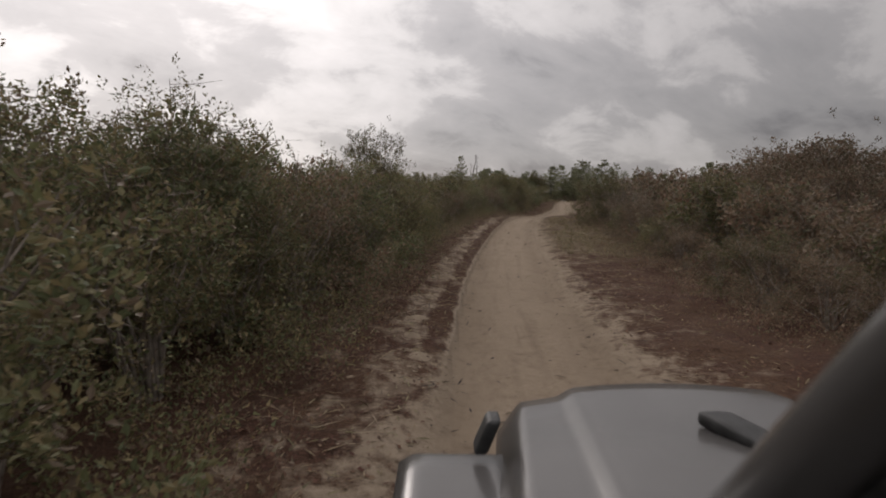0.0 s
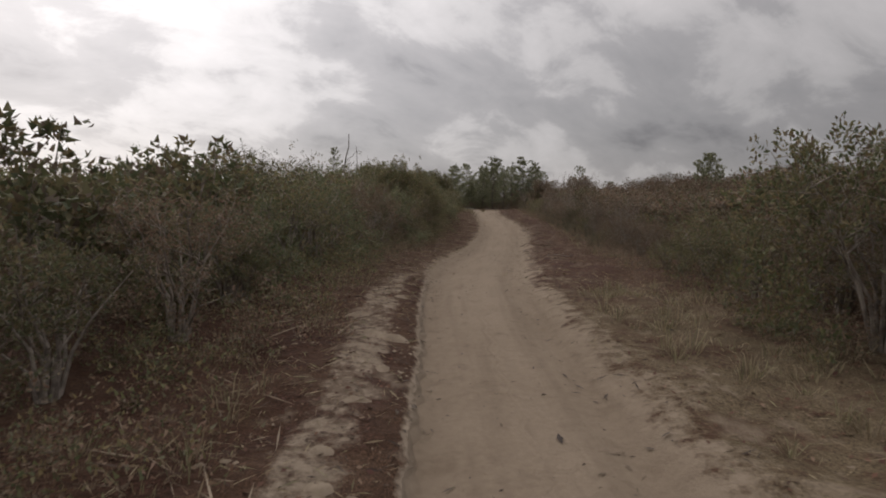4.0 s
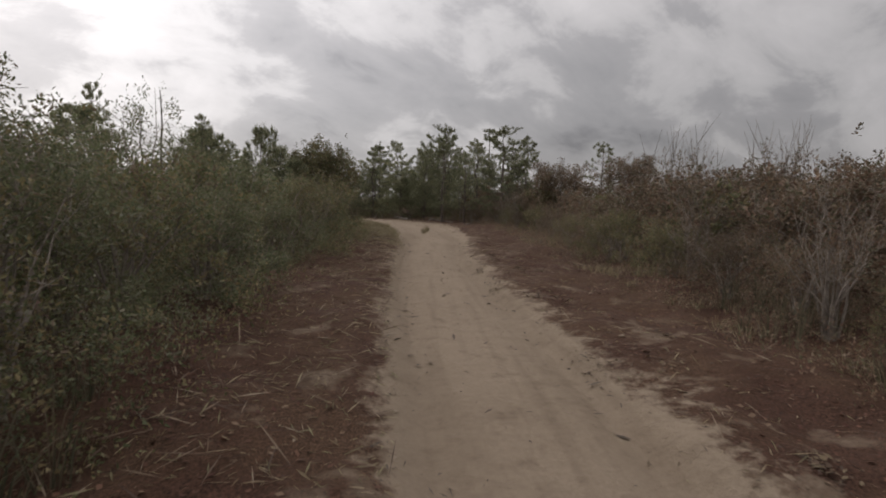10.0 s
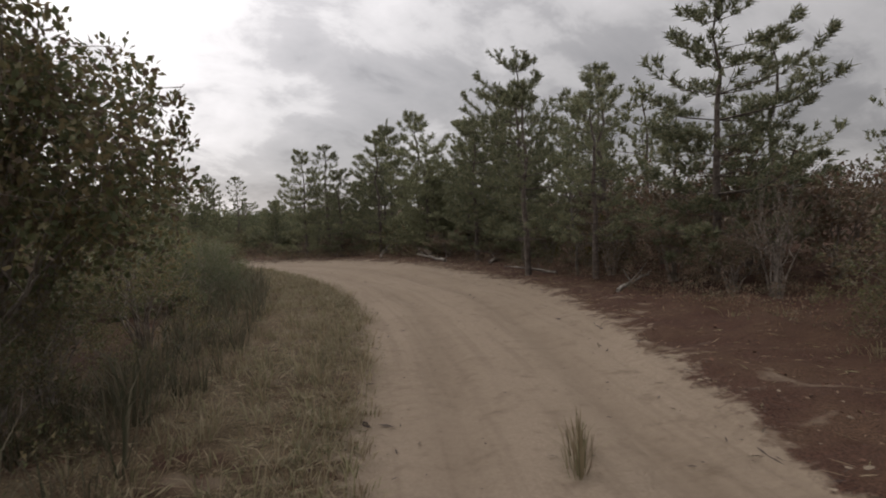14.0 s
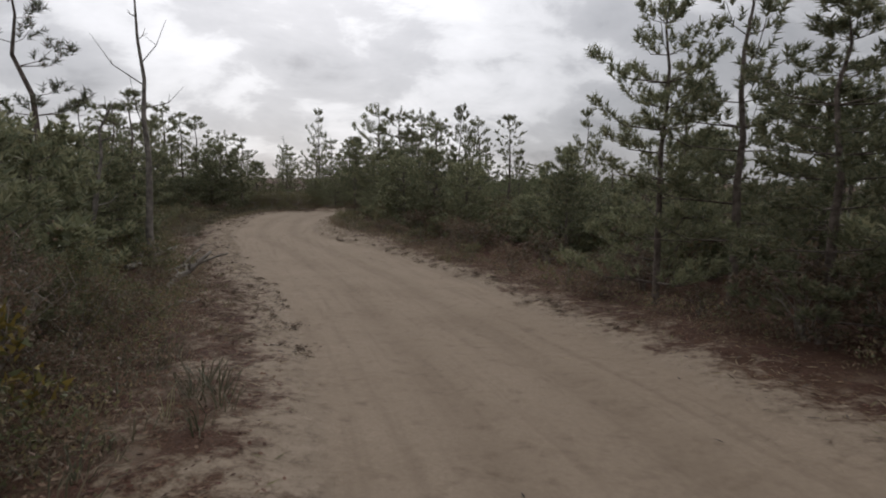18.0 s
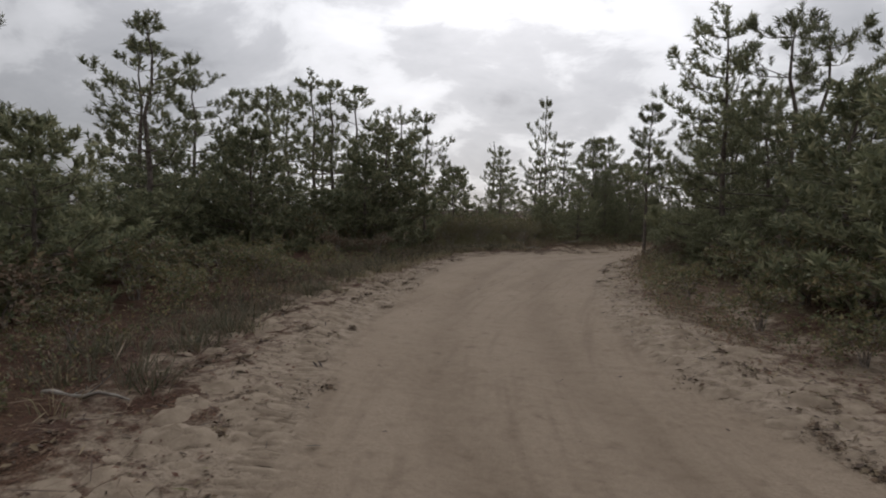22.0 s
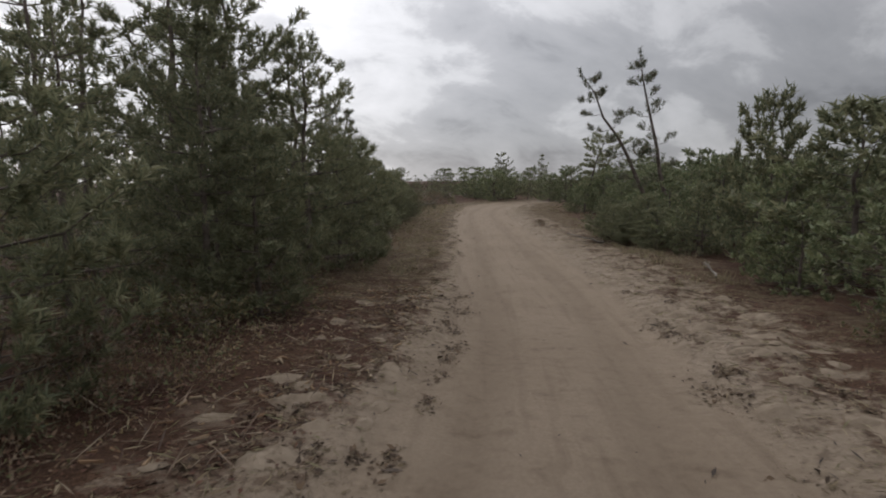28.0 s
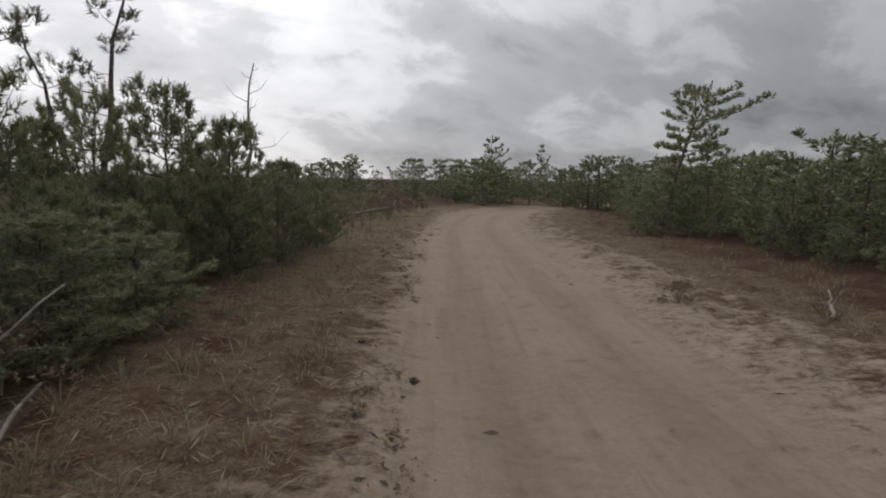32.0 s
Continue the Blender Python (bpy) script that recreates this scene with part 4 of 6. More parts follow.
for i, (s, d, h) in enumerate([(123.5, -4.4, 2.8), (125.5, -4.9, 3.2), (127.5, -5.4, 3.6), (121, -5.2, 2.3), (130.5, -5.6, 3.0), (124.8, 10.7, 3.5), (121, 8.6, 2.6), (128, 8.0, 3.2), (132, 7.6, 3.6), (118, 11, 3.6), (136, 6.4, 3.4), (139, 5.8, 3.6), (114, 10, 4.0), (108, 11, 4.4), (104, 6.9, 3.0), (99, 7.4, 2.8),
                              (145.3, -6.5, 4.2), (143.7, -6.4, 2.9), (152.8, -7.4, 3.4), (156, -7, 1.6), (140, -7.8, 3.4), (134, -6.6, 2.8), (128, -6, 2.8), (122, -5.2, 3.4), (118, -4.9, 2.8), (116, -4.4, 3.2), (113, -5.6, 3.8),
                              (112, -4.2, 2.6), (107, -4.5, 3.0), (179, -4.3, 2.6), (183, -5.2, 3.6), (186, -4.6, 2.8), (190, -6, 2.4), 
                              (159, -3.7, 2.8), (157, -4.6, 2.4), (163, -3.0, 2.6), (169, -3.0, 3.0), (171.5, -2.9, 2.6), (187, -3.8, 2.4), (184, -4.1, 2.5), (185.5, -3.9, 2.7), (183, -3.6, 2.1), (181.5, -4.2, 2.6), (188.5, -4.6, 2.6), (158.6, 7.4, 3.0), (88, -8.5, 3.8), (93, -8, 3.6), (97, -9.5, 4.6), (81, -10, 3.4), (103, -8.5, 4.0), (67.3, 15.1, 2.9)]):
    slender = s > 174 and d < 0
    put_pine(PY[i % 3], s, d, h * (0.64 if slender else 1), 0.55 if slender else None)
# two sparse stems from one foot, the thinner one leaning over the young pines
for x, y, k, lean, turn in ((4.5, 175.3, 1.04, 11, 20), (4.35, 175.4, 1.04, 27, 150)):
    copy_thing(PW, pose(x, y, float(terrain(x, y)[0]) - 0.05) @ pose(0, 0, 0, 0, -lean, 0) @ pose(0, 0, 0, 0, 0, turn) @ Matrix.Diagonal((k, k, k, 1)))
for s, d, h in ((175.0, 5.5, 1.3), (176.0, 5.2, 1.2), (174.2, 5.8, 1.5), (177.2, 5.3, 1.3), (173.0, 5.7, 1.2)):
    put_pine(YN[0], s, d, h, 1.4)
for i, (s, d, h) in enumerate([(176.6, -4.5, 2.6), (177.9, -4.5, 3.3), (178.7, -3.8, 1.5), (179.2, -4.8, 1.6), (180.9, -4.5, 2.7), (182.3, -4.1, 1.7), (183.2, -4.6, 2.7), (178.0, -5.9, 1.8), (175.0, -4.8, 1.8),
                              (175.6, -3.9, 1.4), (176.8, -4.2, 1.5), (178.0, -4.2, 1.5), (180.0, -3.4, 1.6), (181.5, -3.3, 1.4), (174.2, -4.1, 1.3)]):
    put_pine(YN[i % 2], s, d, h * (0.8 if h < 2 else 1), 1.5 if h < 2 else 0.62)
put_pine(PS[0], 180.7, -5.2, 5.9, 1.1, turn=200)
put_pine(PY[1], 168.6, 6.8, 3.9, 0.62)
for i, (s, d, h) in enumerate([(133.2, -6.9, 1.7), (134.6, -7.6, 2.0), (136.0, -8.7, 2.1), (137.2, -8.1, 1.8), (138.7, -9.3, 2.3), (140.1, -8.6, 1.9), (141.5, -10.0, 2.4), (143.0, -9.0, 2.0), (145.0, -8.8, 2.0), (147.0, -9.2, 2.2), (136.5, -10.6, 2.3), (139.8, -11.4, 2.4),
                              (127.2, 10.4, 1.8), (125.9, 9.9, 1.6), (124.4, 10.6, 1.9), (122.9, 9.8, 1.6), (121.6, 10.6, 2.0), (120.2, 9.7, 1.6), (118.9, 10.0, 1.8), (117.4, 9.8, 1.9), (123.4, 12.2, 2.2), (119.6, 12.0, 2.2),
                              (143.0, 3.9, 1.3), (144.6, 3.6, 1.4), (146.2, 3.4, 1.4), (148.0, 3.2, 1.5), (141.6, 4.7, 1.5), (145.5, 4.8, 2.0), (147.5, 4.6, 2.2)]):
    put_pine(PY[i % 3], s, d, h, 1.5)
put_pine(PS[1], 184, -6.8, 6.6)
put_pine(PS[0], 186.5, -6.4, 5.8)
put_pine(PF, 197.9, 8.3, 5.4, turn=-134)
put_pine(YB[0], 196.2, 8.1, 1.8, 1.4, turn=20)
put_pine(YB[1], 197.4, 7.7, 1.6, 1.4, turn=80)
place_xy(OAK, 12.9, 89.6, 1.03)
place_xy(RUT, 24.0, 87.6, 1.0, 1.05)
place_xy(RUT, 27.5, 86.5, 0.92, 1.1)
place_xy(OAK, -2.1, 25.7, 0.63, 0.62)
place_xy(OAK, 4.6, 50.3, 0.84, 0.78)
place_xy(OAK, 6.2, 54.3, 0.72, 0.75)
place_xy(OAK, 5.2, 59.0, 0.82, 0.9)
place_xy(OAK, 7.0, 62.4, 0.78)
place_xy(GT[0], 8.9, 69.0, 0.85, 0.9)
place_xy(PS[1], 3.0, 118.4, 1.04, 1.1)
for x, y, h in ((1.2, 152.0, 5.8), (2.5, 150.5, 5.8)):
    place_xy(random.choice(PT), x, y, h / 6.0)
# trees that stand out of the skyline: place, height of the top, width
for i, (kind, x, y, top, w) in enumerate([(PI[1], -12.7, 167.2, 9.2, 0.52), (PI[0], -12.6, 159.9, 5.2, 0.95), (PI[3], -7.7, 165.3, 6.0, 0.8), (PI[0], 1.9, 143.8, 6.7, 0.9), (PI[3], 7.9, 139.2, 6.0, 0.55),
                                          (PI[2], 0.15, 124.3, 4.9, 1.0), (PT[0], -0.75, 146.4, 4.85, 0.85), (PI[1], 14.4, 135.2, 5.4, 0.6), (PI[2], -14.7, 156.6, 4.5, 0.8), (PI[1], -8.1, 144.6, 4.8, 0.8), (PI[2], -13.1, 145.2, 6.5, 0.95), (PI[2], -18.0, 144.9, 6.5, 0.9),
                                          (PI[1], 10.3, 146.2, 4.1, 0.6), (PI[3], 15.9, 119.2, 5.9, 0.8), (PT[1], 20.3, 116.0, 7.1, 0.8), (PI[0], 1.9, 223.8, 4.6, 0.9), (PI[1], 8.6, 238.4, 4.9, 0.7), (PI[0], 22.6, 102.3, 7.35, 0.85),
                                          (YN[1], 10.34, 81.7, 4.3, 0.6), (YN[0], 10.9, 82.6, 3.7, 0.7), (YN[1], 11.4, 81.4, 3.3, 0.7), (PN[0], 8.06, 86.5, 5.1, 0.7), (PI[3], 2.4, 93.6, 7.1, 0.6), (YN[0], -7.0, 182.8, 2.3, 0.7), (YN[1], -6.4, 183.8, 2.0, 0.75), (YN[0], -7.1, 185.6, 1.7, 0.8), (YN[1], -6.1, 185.9, 1.4, 0.85), (YN[0], -5.8, 188.6, 1.0, 0.9), (YN[1], -6.4, 187.6, 1.4, 0.9), (PN[1], -8.0, 171.2, 4.0, 0.85)]):
    ground_z = float(terrain(x, y)[0])
    k = (top - ground_z) / BASE[kind.name.split(".")[0]]
    place_xy(kind, x, y, k, w)
for k, s, d, h, w in ((0, 24.6, -3.5, 1.3, 0.72), (1, 22.0, -4.2, 1.3, 1.0), (0, 31.8, 4.9, 1.38, 0.9), (1, 27.5, 9.0, 1.2, 1.2), (1, 6.0, -3.6, 1.35, 1.1), (0, 50.6, -4.2, 1.75, 0.95), (1, 48.6, -5.0, 1.5, 1.0), (0, 63.5, -3.8, 1.5, 1.0), (1, 66.5, -3.9, 1.5, 1.0),
                      (0, 17.5, 6.8, 1.2, 1.1), (1, 40.5, -3.6, 1.1, 1.2), (0, 152.4, -5.2, 0.78, 1.2), (1, 150.6, -5.2, 0.72, 1.2), (0, 149.3, -5.8, 0.7, 1.2), (1, 153.8, -4.8, 0.74, 1.2), (0, 155.2, -4.5, 0.7, 1.2), (1, 156.8, -4.4, 0.66, 1.1), (0, 154.3, -6.6, 0.8, 1.2), (1, 151.2, -6.9, 0.75, 1.2), (0, 16.2, -3.0, 1.1, 1.0), (1, 18.6, -3.3, 1.15, 1.0), (0, 15.2, -4.8, 1.35, 1.1)):
    if h > 1.4:
        place(OT[k], s, d, h / 1.7, wide=w)
    else:
        place(OD[k], s, d, h, wide=w)
for s, d, h, w in ((17.0, 9.4, 1.35, 1.1), (19.5, 10.4, 1.7, 1.1), (22.6, 10.6, 1.7, 1.1), (25.5, 11.2, 1.55, 1.2), (28.5, 10.0, 1.3, 1.2), (38.0, 9.5, 1.1, 1.4), (47.0, 8.0, 1.05, 1.3), (58.0, 8.6, 1.1, 1.3), (69.5, 8.0, 1.15, 1.3), (76.0, 7.4, 1.2, 1.2)):
    place(RD, s, d, h, wide=w)
for i, (x, y, h) in enumerate([(23.8, 94.4, 5.6), (25.5, 94.8, 4.8), (21.5, 99, 5.0), (21.8, 105, 5.0), (20.8, 109, 4.6), (24, 99.5, 5.2), (22.2, 96.5, 4.2), (17.6, 115.7, 4.4)]):
    place_xy(PI[i % 4], x, y, h / 6.0, 1.15)
place(TALL[0], 12.2, -4.9, 1.0)
place(GT[0], 67.6, -3.4, 0.68, wide=0.9)
place(GT[1], 65.0, -3.8, 0.7, wide=0.9)
place(OT[0], 14.8, -2.55, 1.04, wide=0.8)
place(TALL[0], 7.2, -3.2, 0.9)
place(TALL[1], 57, -3.9, 1.0)
place(TALL[0], 60, -4.6, 1.0)
for s, d, k in ((23.0, 5.2, 0.85), (25.2, 5.6, 1.0), (27.0, 5.0, 0.8), (29.4, 5.5, 0.95), (31.5, 5.1, 0.8), (34.0, 5.8, 0.95), (46.0, 5.1, 0.8), (49.0, 5.4, 0.85), (52.5, 5.0, 0.8), (56.0, 5.2, 0.85), (60.5, 5.0, 0.9), (64.0, 5.3, 0.9), (68.0, 5.0, 0.85), (72.0, 5.2, 0.8), (88.5, 6.2, 0.95), (90.5, 6.6, 0.9)):
    place(TWIG, s, d, k)
place(TWIG, 40, -5, 0.9)
place(TWIG, 78, 7.5, 1.4)
place(TWIG, 76, 9, 1.3)
place(RU[2], 183.7, 3.7, 0.2, wide=1.3)
for s, d, k in ((103.0, -3.0, 0.75), (104.6, -3.4, 0.8), (106.2, -2.9, 0.7), (107.8, -3.3, 0.85), (109.5, -2.9, 0.75), (111.0, -3.4, 0.85), (112.6, -3.0, 0.75), (105.3, -4.6, 1.0), (108.6, -4.5, 1.05), (111.8, -4.7, 1.0)):
    place(RF[int(s) % 3] if int(s) % 2 else OF[int(s) % 3], s, d, k, wide=1.15)
place(YEL, 109.0, -2.6, 0.85)
place(YEL, 113.5, -3.6, 0.8)
place(YEL, 157.0, -4.6, 0.8)
place(YEL, 94.5, 6.8, 1.0)
place(YEL, 97, 7.5, 0.9)
random.seed(8)
# low young pines filling the right side of the last stretch
s = 159.0
while s < 216:
    for row, off in enumerate((0.7, 2.2, 4.4, 7.4)):
        if random.random() < 0.93:
            put_pine(random.choice(YB + YB + PY[:1] if row < 2 else YB), s + random.uniform(-0.7, 0.7), bush_r(s) + off * random.uniform(0.9, 1.15), random.choice((1.2, 1.5, 1.7, 1.9, 2.1, 2.3, 2.5, 3.0)) * random.uniform(0.85, 1.1) * (0.85 if row == 0 else 1) + 0.2 * row, random.uniform(0.95, 1.35))
    s += 1.95
# distance
for k in range(80):
    s, d = random.uniform(104, 215), random.choice((-1, 1)) * random.uniform(14, 42)
    if s > 155 and d > 0:
        continue
    put_pine(random.choice(PB), s, d, random.uniform(3.4, 5.8), 1.3)
for k in range(46):
    put_pine(random.choice(PB + YB), 222 + random.uniform(-6, 30), random.uniform(-40, 30), random.uniform(2.4, 4.2), 1.5)
for k in range(46):
    put_pine(random.choice(PB + YB), 219 + random.uniform(0, 9), -26 + 52 * (k + random.uniform(-0.5, 0.5)) / 46 + 0.0, random.uniform(2.2, 3.5), 1.5)


def thicket(name, side, s0, s1, inner, outer, n, mat, k, label):
    """The closed growth behind the front shrubs: leafy clumps of uneven height."""
    rng = np.random.default_rng(int(abs(s0) * 7 + side + 9))
    s = rng.uniform(s0, s1, n)
    f = rng.uniform(0, 1, n)
    if side < 0:
        d, h = np.interp(s, BUSH_L_S, BUSH_L_D) - inner - (outer - inner) * f, np.interp(s, HL_S, HL_H)
    else:
        d, h = np.interp(s, BUSH_R_S, BUSH_R_D) + inner + (outer - inner) * f, np.interp(s, HR_S, HR_H)
    i = np.searchsorted(RS, s).clip(0, len(RS) - 1)
    x, y = RP[i, 0] + RT[i, 1] * d + RT[i, 0] * (s - RS[i]), RP[i, 1] - RT[i, 0] * d + RT[i, 1] * (s - RS[i])
    z = terrain(x, y)
    h = h * k * (0.78 + 0.2 * np.sin(x * 0.8 + 2 * np.sin(y * 0.5)) * np.sin(y * 0.9) + rng.normal(0, 0.10, n))
    per = 84
    hh = np.repeat(h, per)[:, None]
    v = rng.normal(0, 1, (n * per, 3))
    v /= np.linalg.norm(v, axis=1)[:, None]
    c = np.repeat(np.stack([x, y, z], 1), per, 0) + np.c_[v[:, :2] * 0.62, 0 * hh] * rng.uniform(0.4, 1.0, (n * per, 1)) + np.c_[0 * hh, 0 * hh, hh * (0.15 + 0.85 * np.sqrt(rng.uniform(0, 1, (n * per, 1)))) - 0.25 * (v[:, :2] ** 2).sum(1)[:, None]]
    tagged(new(name, leaves_mesh(name, c, v * 0.6 + np.array([0, 0, 0.6]), 0.115, mat, rng, 0.6, fine=True)), label, "scrub", kind="stuff")


TL, TR = "closed olive and brown thicket behind the front shrubs", "closed russet brown thicket on the rising dune"
thicket("olive_thicket", -1, -14, 104, 3.4, 17, 1800, OLIVE, 1.05, TL)
thicket("russet_thicket", 1, -14, 104, 3.4, 23, 2500, RUSSET, 1.05, TR)
thicket("pine_undergrowth", -1, 102, 216, 2.2, 13, 1100, OLIVE, 1.0, "dark low undergrowth beneath the pines")
thicket("dune_undergrowth", 1, 102, 164, 2.2, 13, 700, OLIVE, 1.0, "dark low undergrowth beneath the pines")


def far_growth():
    """Low scrub that covers the land to the horizon."""
    rng = np.random.default_rng(5)
    n = 9000
    s, d = rng.uniform(-40, 330, n), rng.choice((-1, 1), n) * (13 + 150 * rng.uniform(0, 1, n) ** 1.6)
    i = np.searchsorted(RS, np.clip(s, RS[0], RS[-1])).clip(0, len(RS) - 1)
    x = RP[i, 0] + RT[i, 1] * d + RT[i, 0] * (s - RS[i])
    y = RP[i, 1] - RT[i, 0] * d + RT[i, 1] * (s - RS[i])
    s2, d2, _ = nearest(x, y)
    keep = (np.abs(d2) > np.where(d2 > 0, 20, 15)) | (s2 > RS[-1] - 1)
    x, y = x[keep], y[keep]
    z = terrain(x, y)
    m, per = len(x), 20
    h = np.repeat(rng.uniform(1.2, 2.5, m), per)[:, None]
    v = rng.normal(0, 1, (m * per, 3))
    v /= np.linalg.norm(v, axis=1)[:, None]
    v[:, 2] = np.abs(v[:, 2])
    c = np.repeat(np.stack([x, y, z], 1), per, 0) + v * np.c_[h * 0.8, h * 0.8, h * 0.9] * rng.uniform(0.5, 1.0, (m * per, 1))
    me = leaves_mesh("far_scrub", c, v + np.array([0, 0, 0.4]), 0.33, FARLEAF, rng, 0.7, fine=True)
    tagged(new("far_scrub", me), "low brown and olive scrub covering the distant land", "scrub", kind="stuff")


far_growth()
for m in models:
    for o in (*m.children_recursive, m):
        bpy.data.objects.remove(o)


# ---- dead wood ----
random.seed(21)
SNAGS = [(122.3, -3.3, 7.0, 7, 0.04, 150), (119.9, -4.4, 4.0, 8, 0.16, 40), (121.6, -4.6, 2.2, 3, 0.1, 10), (204, -9.8, 7.3, 11, 0.04, 80), (171.0, -15.2, 7.4, 8, 0.04, 0),
         (163.5, -14.5, 4.4, 3, 0.02, 0), (145.5, 4.2, 3.0, 4, 0.12, 200), (62, -8, 5.0, 1, 0.02, 0), (95, -11.6, 6.8, 3, 0.02, 0), (94, -12.6, 5.4, 10, 0.05, 40),
         (172.5, -8.5, 7.0, 6, 0.03, 30), (94.5, 5.9, 2.6, 6, 0.1, 120), (200, -8.2, 3.6, 2, 0.05, 0)]
for i, (s, d, h, b, lean, turn) in enumerate(SNAGS):
    o = snag_model("dead_tree", 300 + i, h, b, lean, "grey leafless dead tree with broken side branches")
    x, y, z = at(s, d)
    o.matrix_basis = pose(x, y, z, 0, 0, turn)


def log_thing(name, seed, length, radius, s, d, turn, tilt, label, stubs=3):
    rng = np.random.default_rng(seed)
    x, y, z = at(s, d)
    root = tagged(new(name), label, "log")
    root.matrix_basis = pose(x, y, z + radius * 0.5, 0, 0, turn) @ pose(0, 0, 0, 0, -tilt, 0)
    p = [Vector((length * (j / 6), rng.normal(0, 0.03) * length * 0.4, radius * 0.3 + rng.normal(0, 0.02))) for j in range(7)]
    part("trunk", raw_mesh("trunk", *join([tube(p, [radius * (1 - 0.1 * j) for j in range(7)], 9), tube([p[0] - Vector((0.004, 0, 0)), p[0]], [0.001, radius], 9), tube([p[6], p[6] + Vector((0.02, 0, 0))], [radius * 0.4, 0.001], 9)]), GREY_WOOD, True), root)
    for k in range(stubs):
        b = p[2 + k % 4]
        o = Vector((rng.uniform(0.1, 0.6), rng.choice((-1, 1)) * rng.uniform(0.3, 0.8), rng.uniform(0.2, 0.9)))
        ln = length * rng.uniform(0.1, 0.28)
        part("branch", raw_mesh("branch", *join([tube([b, b + o * ln * 0.6, b + o * ln + Vector((0, 0, 0.1 * ln))], [radius * 0.35, radius * 0.22, 0.005], 5), tube([b + o * ln * 0.6, b + o * ln * 0.6 + Vector((0.3, -0.2, 0.4)) * ln * 0.5], [radius * 0.2, 0.004], 4)]), GREY_WOOD, True), root)
    return root


LOGW = "weathered grey fallen log lying at the edge of the scrub"
LOGS = [(177.3, -4.3, 1.7, 0.042, 5, 27), (177.5, -3.5, 1.1, 0.013, 30, 66), (150.9, -3.3, 0.8, 0.016, 100, 68), (151.9, -3.9, 0.9, 0.014, 60, 74), (150.7, -3.1, 0.55, 0.03, 20, 4), (152.6, -3.6, 0.9, 0.02, 165, 5), (155.6, -3.6, 1.4, 0.03, 40, 12), (178.6, -3.5, 1.4, 0.022, 60, 38), (178.1, -3.3, 1.3, 0.022, 150, 10), (179.4, -3.4, 0.9, 0.016, 100, 55), (122.4, -3.9, 1.9, 0.085, 84, 12), (120.6, -2.9, 1.6, 0.05, 20, 18), (121.4, -2.6, 1.1, 0.035, 80, 30), (119.6, -2.3, 0.8, 0.02, 130, 20), (118.4, -2.7, 1.3, 0.075, 62, 34), (100.5, 5.1, 2.8, 0.055, 100, 2), (98.5, 5.6, 2.2, 0.06, 60, 3), (106, 5.5, 3.0, 0.05, 80, 3), (146.5, 2.3, 1.6, 0.07, 120, 4), (127.5, 5.2, 1.2, 0.04, 20, 4),
        (201, -4.9, 2.6, 0.07, 10, 10), (199, -4.4, 1.8, 0.05, 170, 6), (176, 4.9, 1.5, 0.035, 140, 8), (183, 5.6, 1.3, 0.03, 60, 10), (92, 5.0, 1.8, 0.045, 40, 3), (95, 5.6, 1.6, 0.04, 130, 3), (45, 3.3, 0.8, 0.012, 170, 2),
        (60, 3.2, 0.7, 0.011, 60, 3), (131, -3.4, 1.0, 0.025, 10, 4), (157, -4.0, 1.0, 0.03, 60, 12), (160.5, -3.7, 1.1, 0.025, 130, 8), (178, -2.7, 1.2, 0.03, 100, 12), (115.5, -2.6, 0.8, 0.03, 45, 10), (167, 5.0, 1.3, 0.03, 80, 6)]
for i, (s, d, ln, r, turn, tilt) in enumerate(LOGS):
    log_thing("fallen_log" if r > 0.04 else "fallen_branch", 400 + i, ln, r, s, d, turn, tilt, LOGW if r > 0.04 else "pale dry fallen branch on the verge", 3 if r > 0.04 else 2)


# ---- the off-road vehicle at the start of the track ----
def rounded_box(x0, x1, y0, y1, z0, z1, r=0.04, seg=3):
    bm = bmesh.new()
    bmesh.ops.create_cube(bm, size=1)
    for v in bm.verts:
        v.co = Vector(((x0 + x1) / 2 + v.co.x * (x1 - x0), (y0 + y1) / 2 + v.co.y * (y1 - y0), (z0 + z1) / 2 + v.co.z * (z1 - z0)))
    bmesh.ops.bevel(bm, geom=list(bm.edges), offset=r, segments=seg, profile=0.6, affect="EDGES")
    return bm


def bm_mesh(name, bm, mat):
    me = bpy.data.meshes.new(name)
    bm.to_mesh(me)
    bm.free()
    for p in me.polygons:
        p.use_smooth = True
    me.materials.append(mat)
    return me


def sheet(rows, thick, name, mat):
    """A curved panel through rows of points, with thickness."""
    bm = bmesh.new()
    vs = [[bm.verts.new(p) for p in r] for r in rows]
    lo = [[bm.verts.new((p[0], p[1], p[2] - thick)) for p in r] for r in rows]
    n, k = len(rows), len(rows[0])
    for i in range(n - 1):
        for j in range(k - 1):
            bm.faces.new((vs[i][j], vs[i][j + 1], vs[i + 1][j + 1], vs[i + 1][j]))
            bm.faces.new((lo[i][j], lo[i + 1][j], lo[i + 1][j + 1], lo[i][j + 1]))
    for i in range(n - 1):
        bm.faces.new((vs[i][0], vs[i + 1][0], lo[i + 1][0], lo[i][0]))
        bm.faces.new((vs[i][-1], lo[i][-1], lo[i + 1][-1], vs[i + 1][-1]))
    for j in range(k - 1):
        bm.faces.new((vs[0][j], lo[0][j], lo[0][j + 1], vs[0][j + 1]))
        bm.faces.new((vs[-1][j], vs[-1][j + 1], lo[-1][j + 1], lo[-1][j]))
    bmesh.ops.recalc_face_normals(bm, faces=bm.faces)
    return bm_mesh(name, bm, mat)


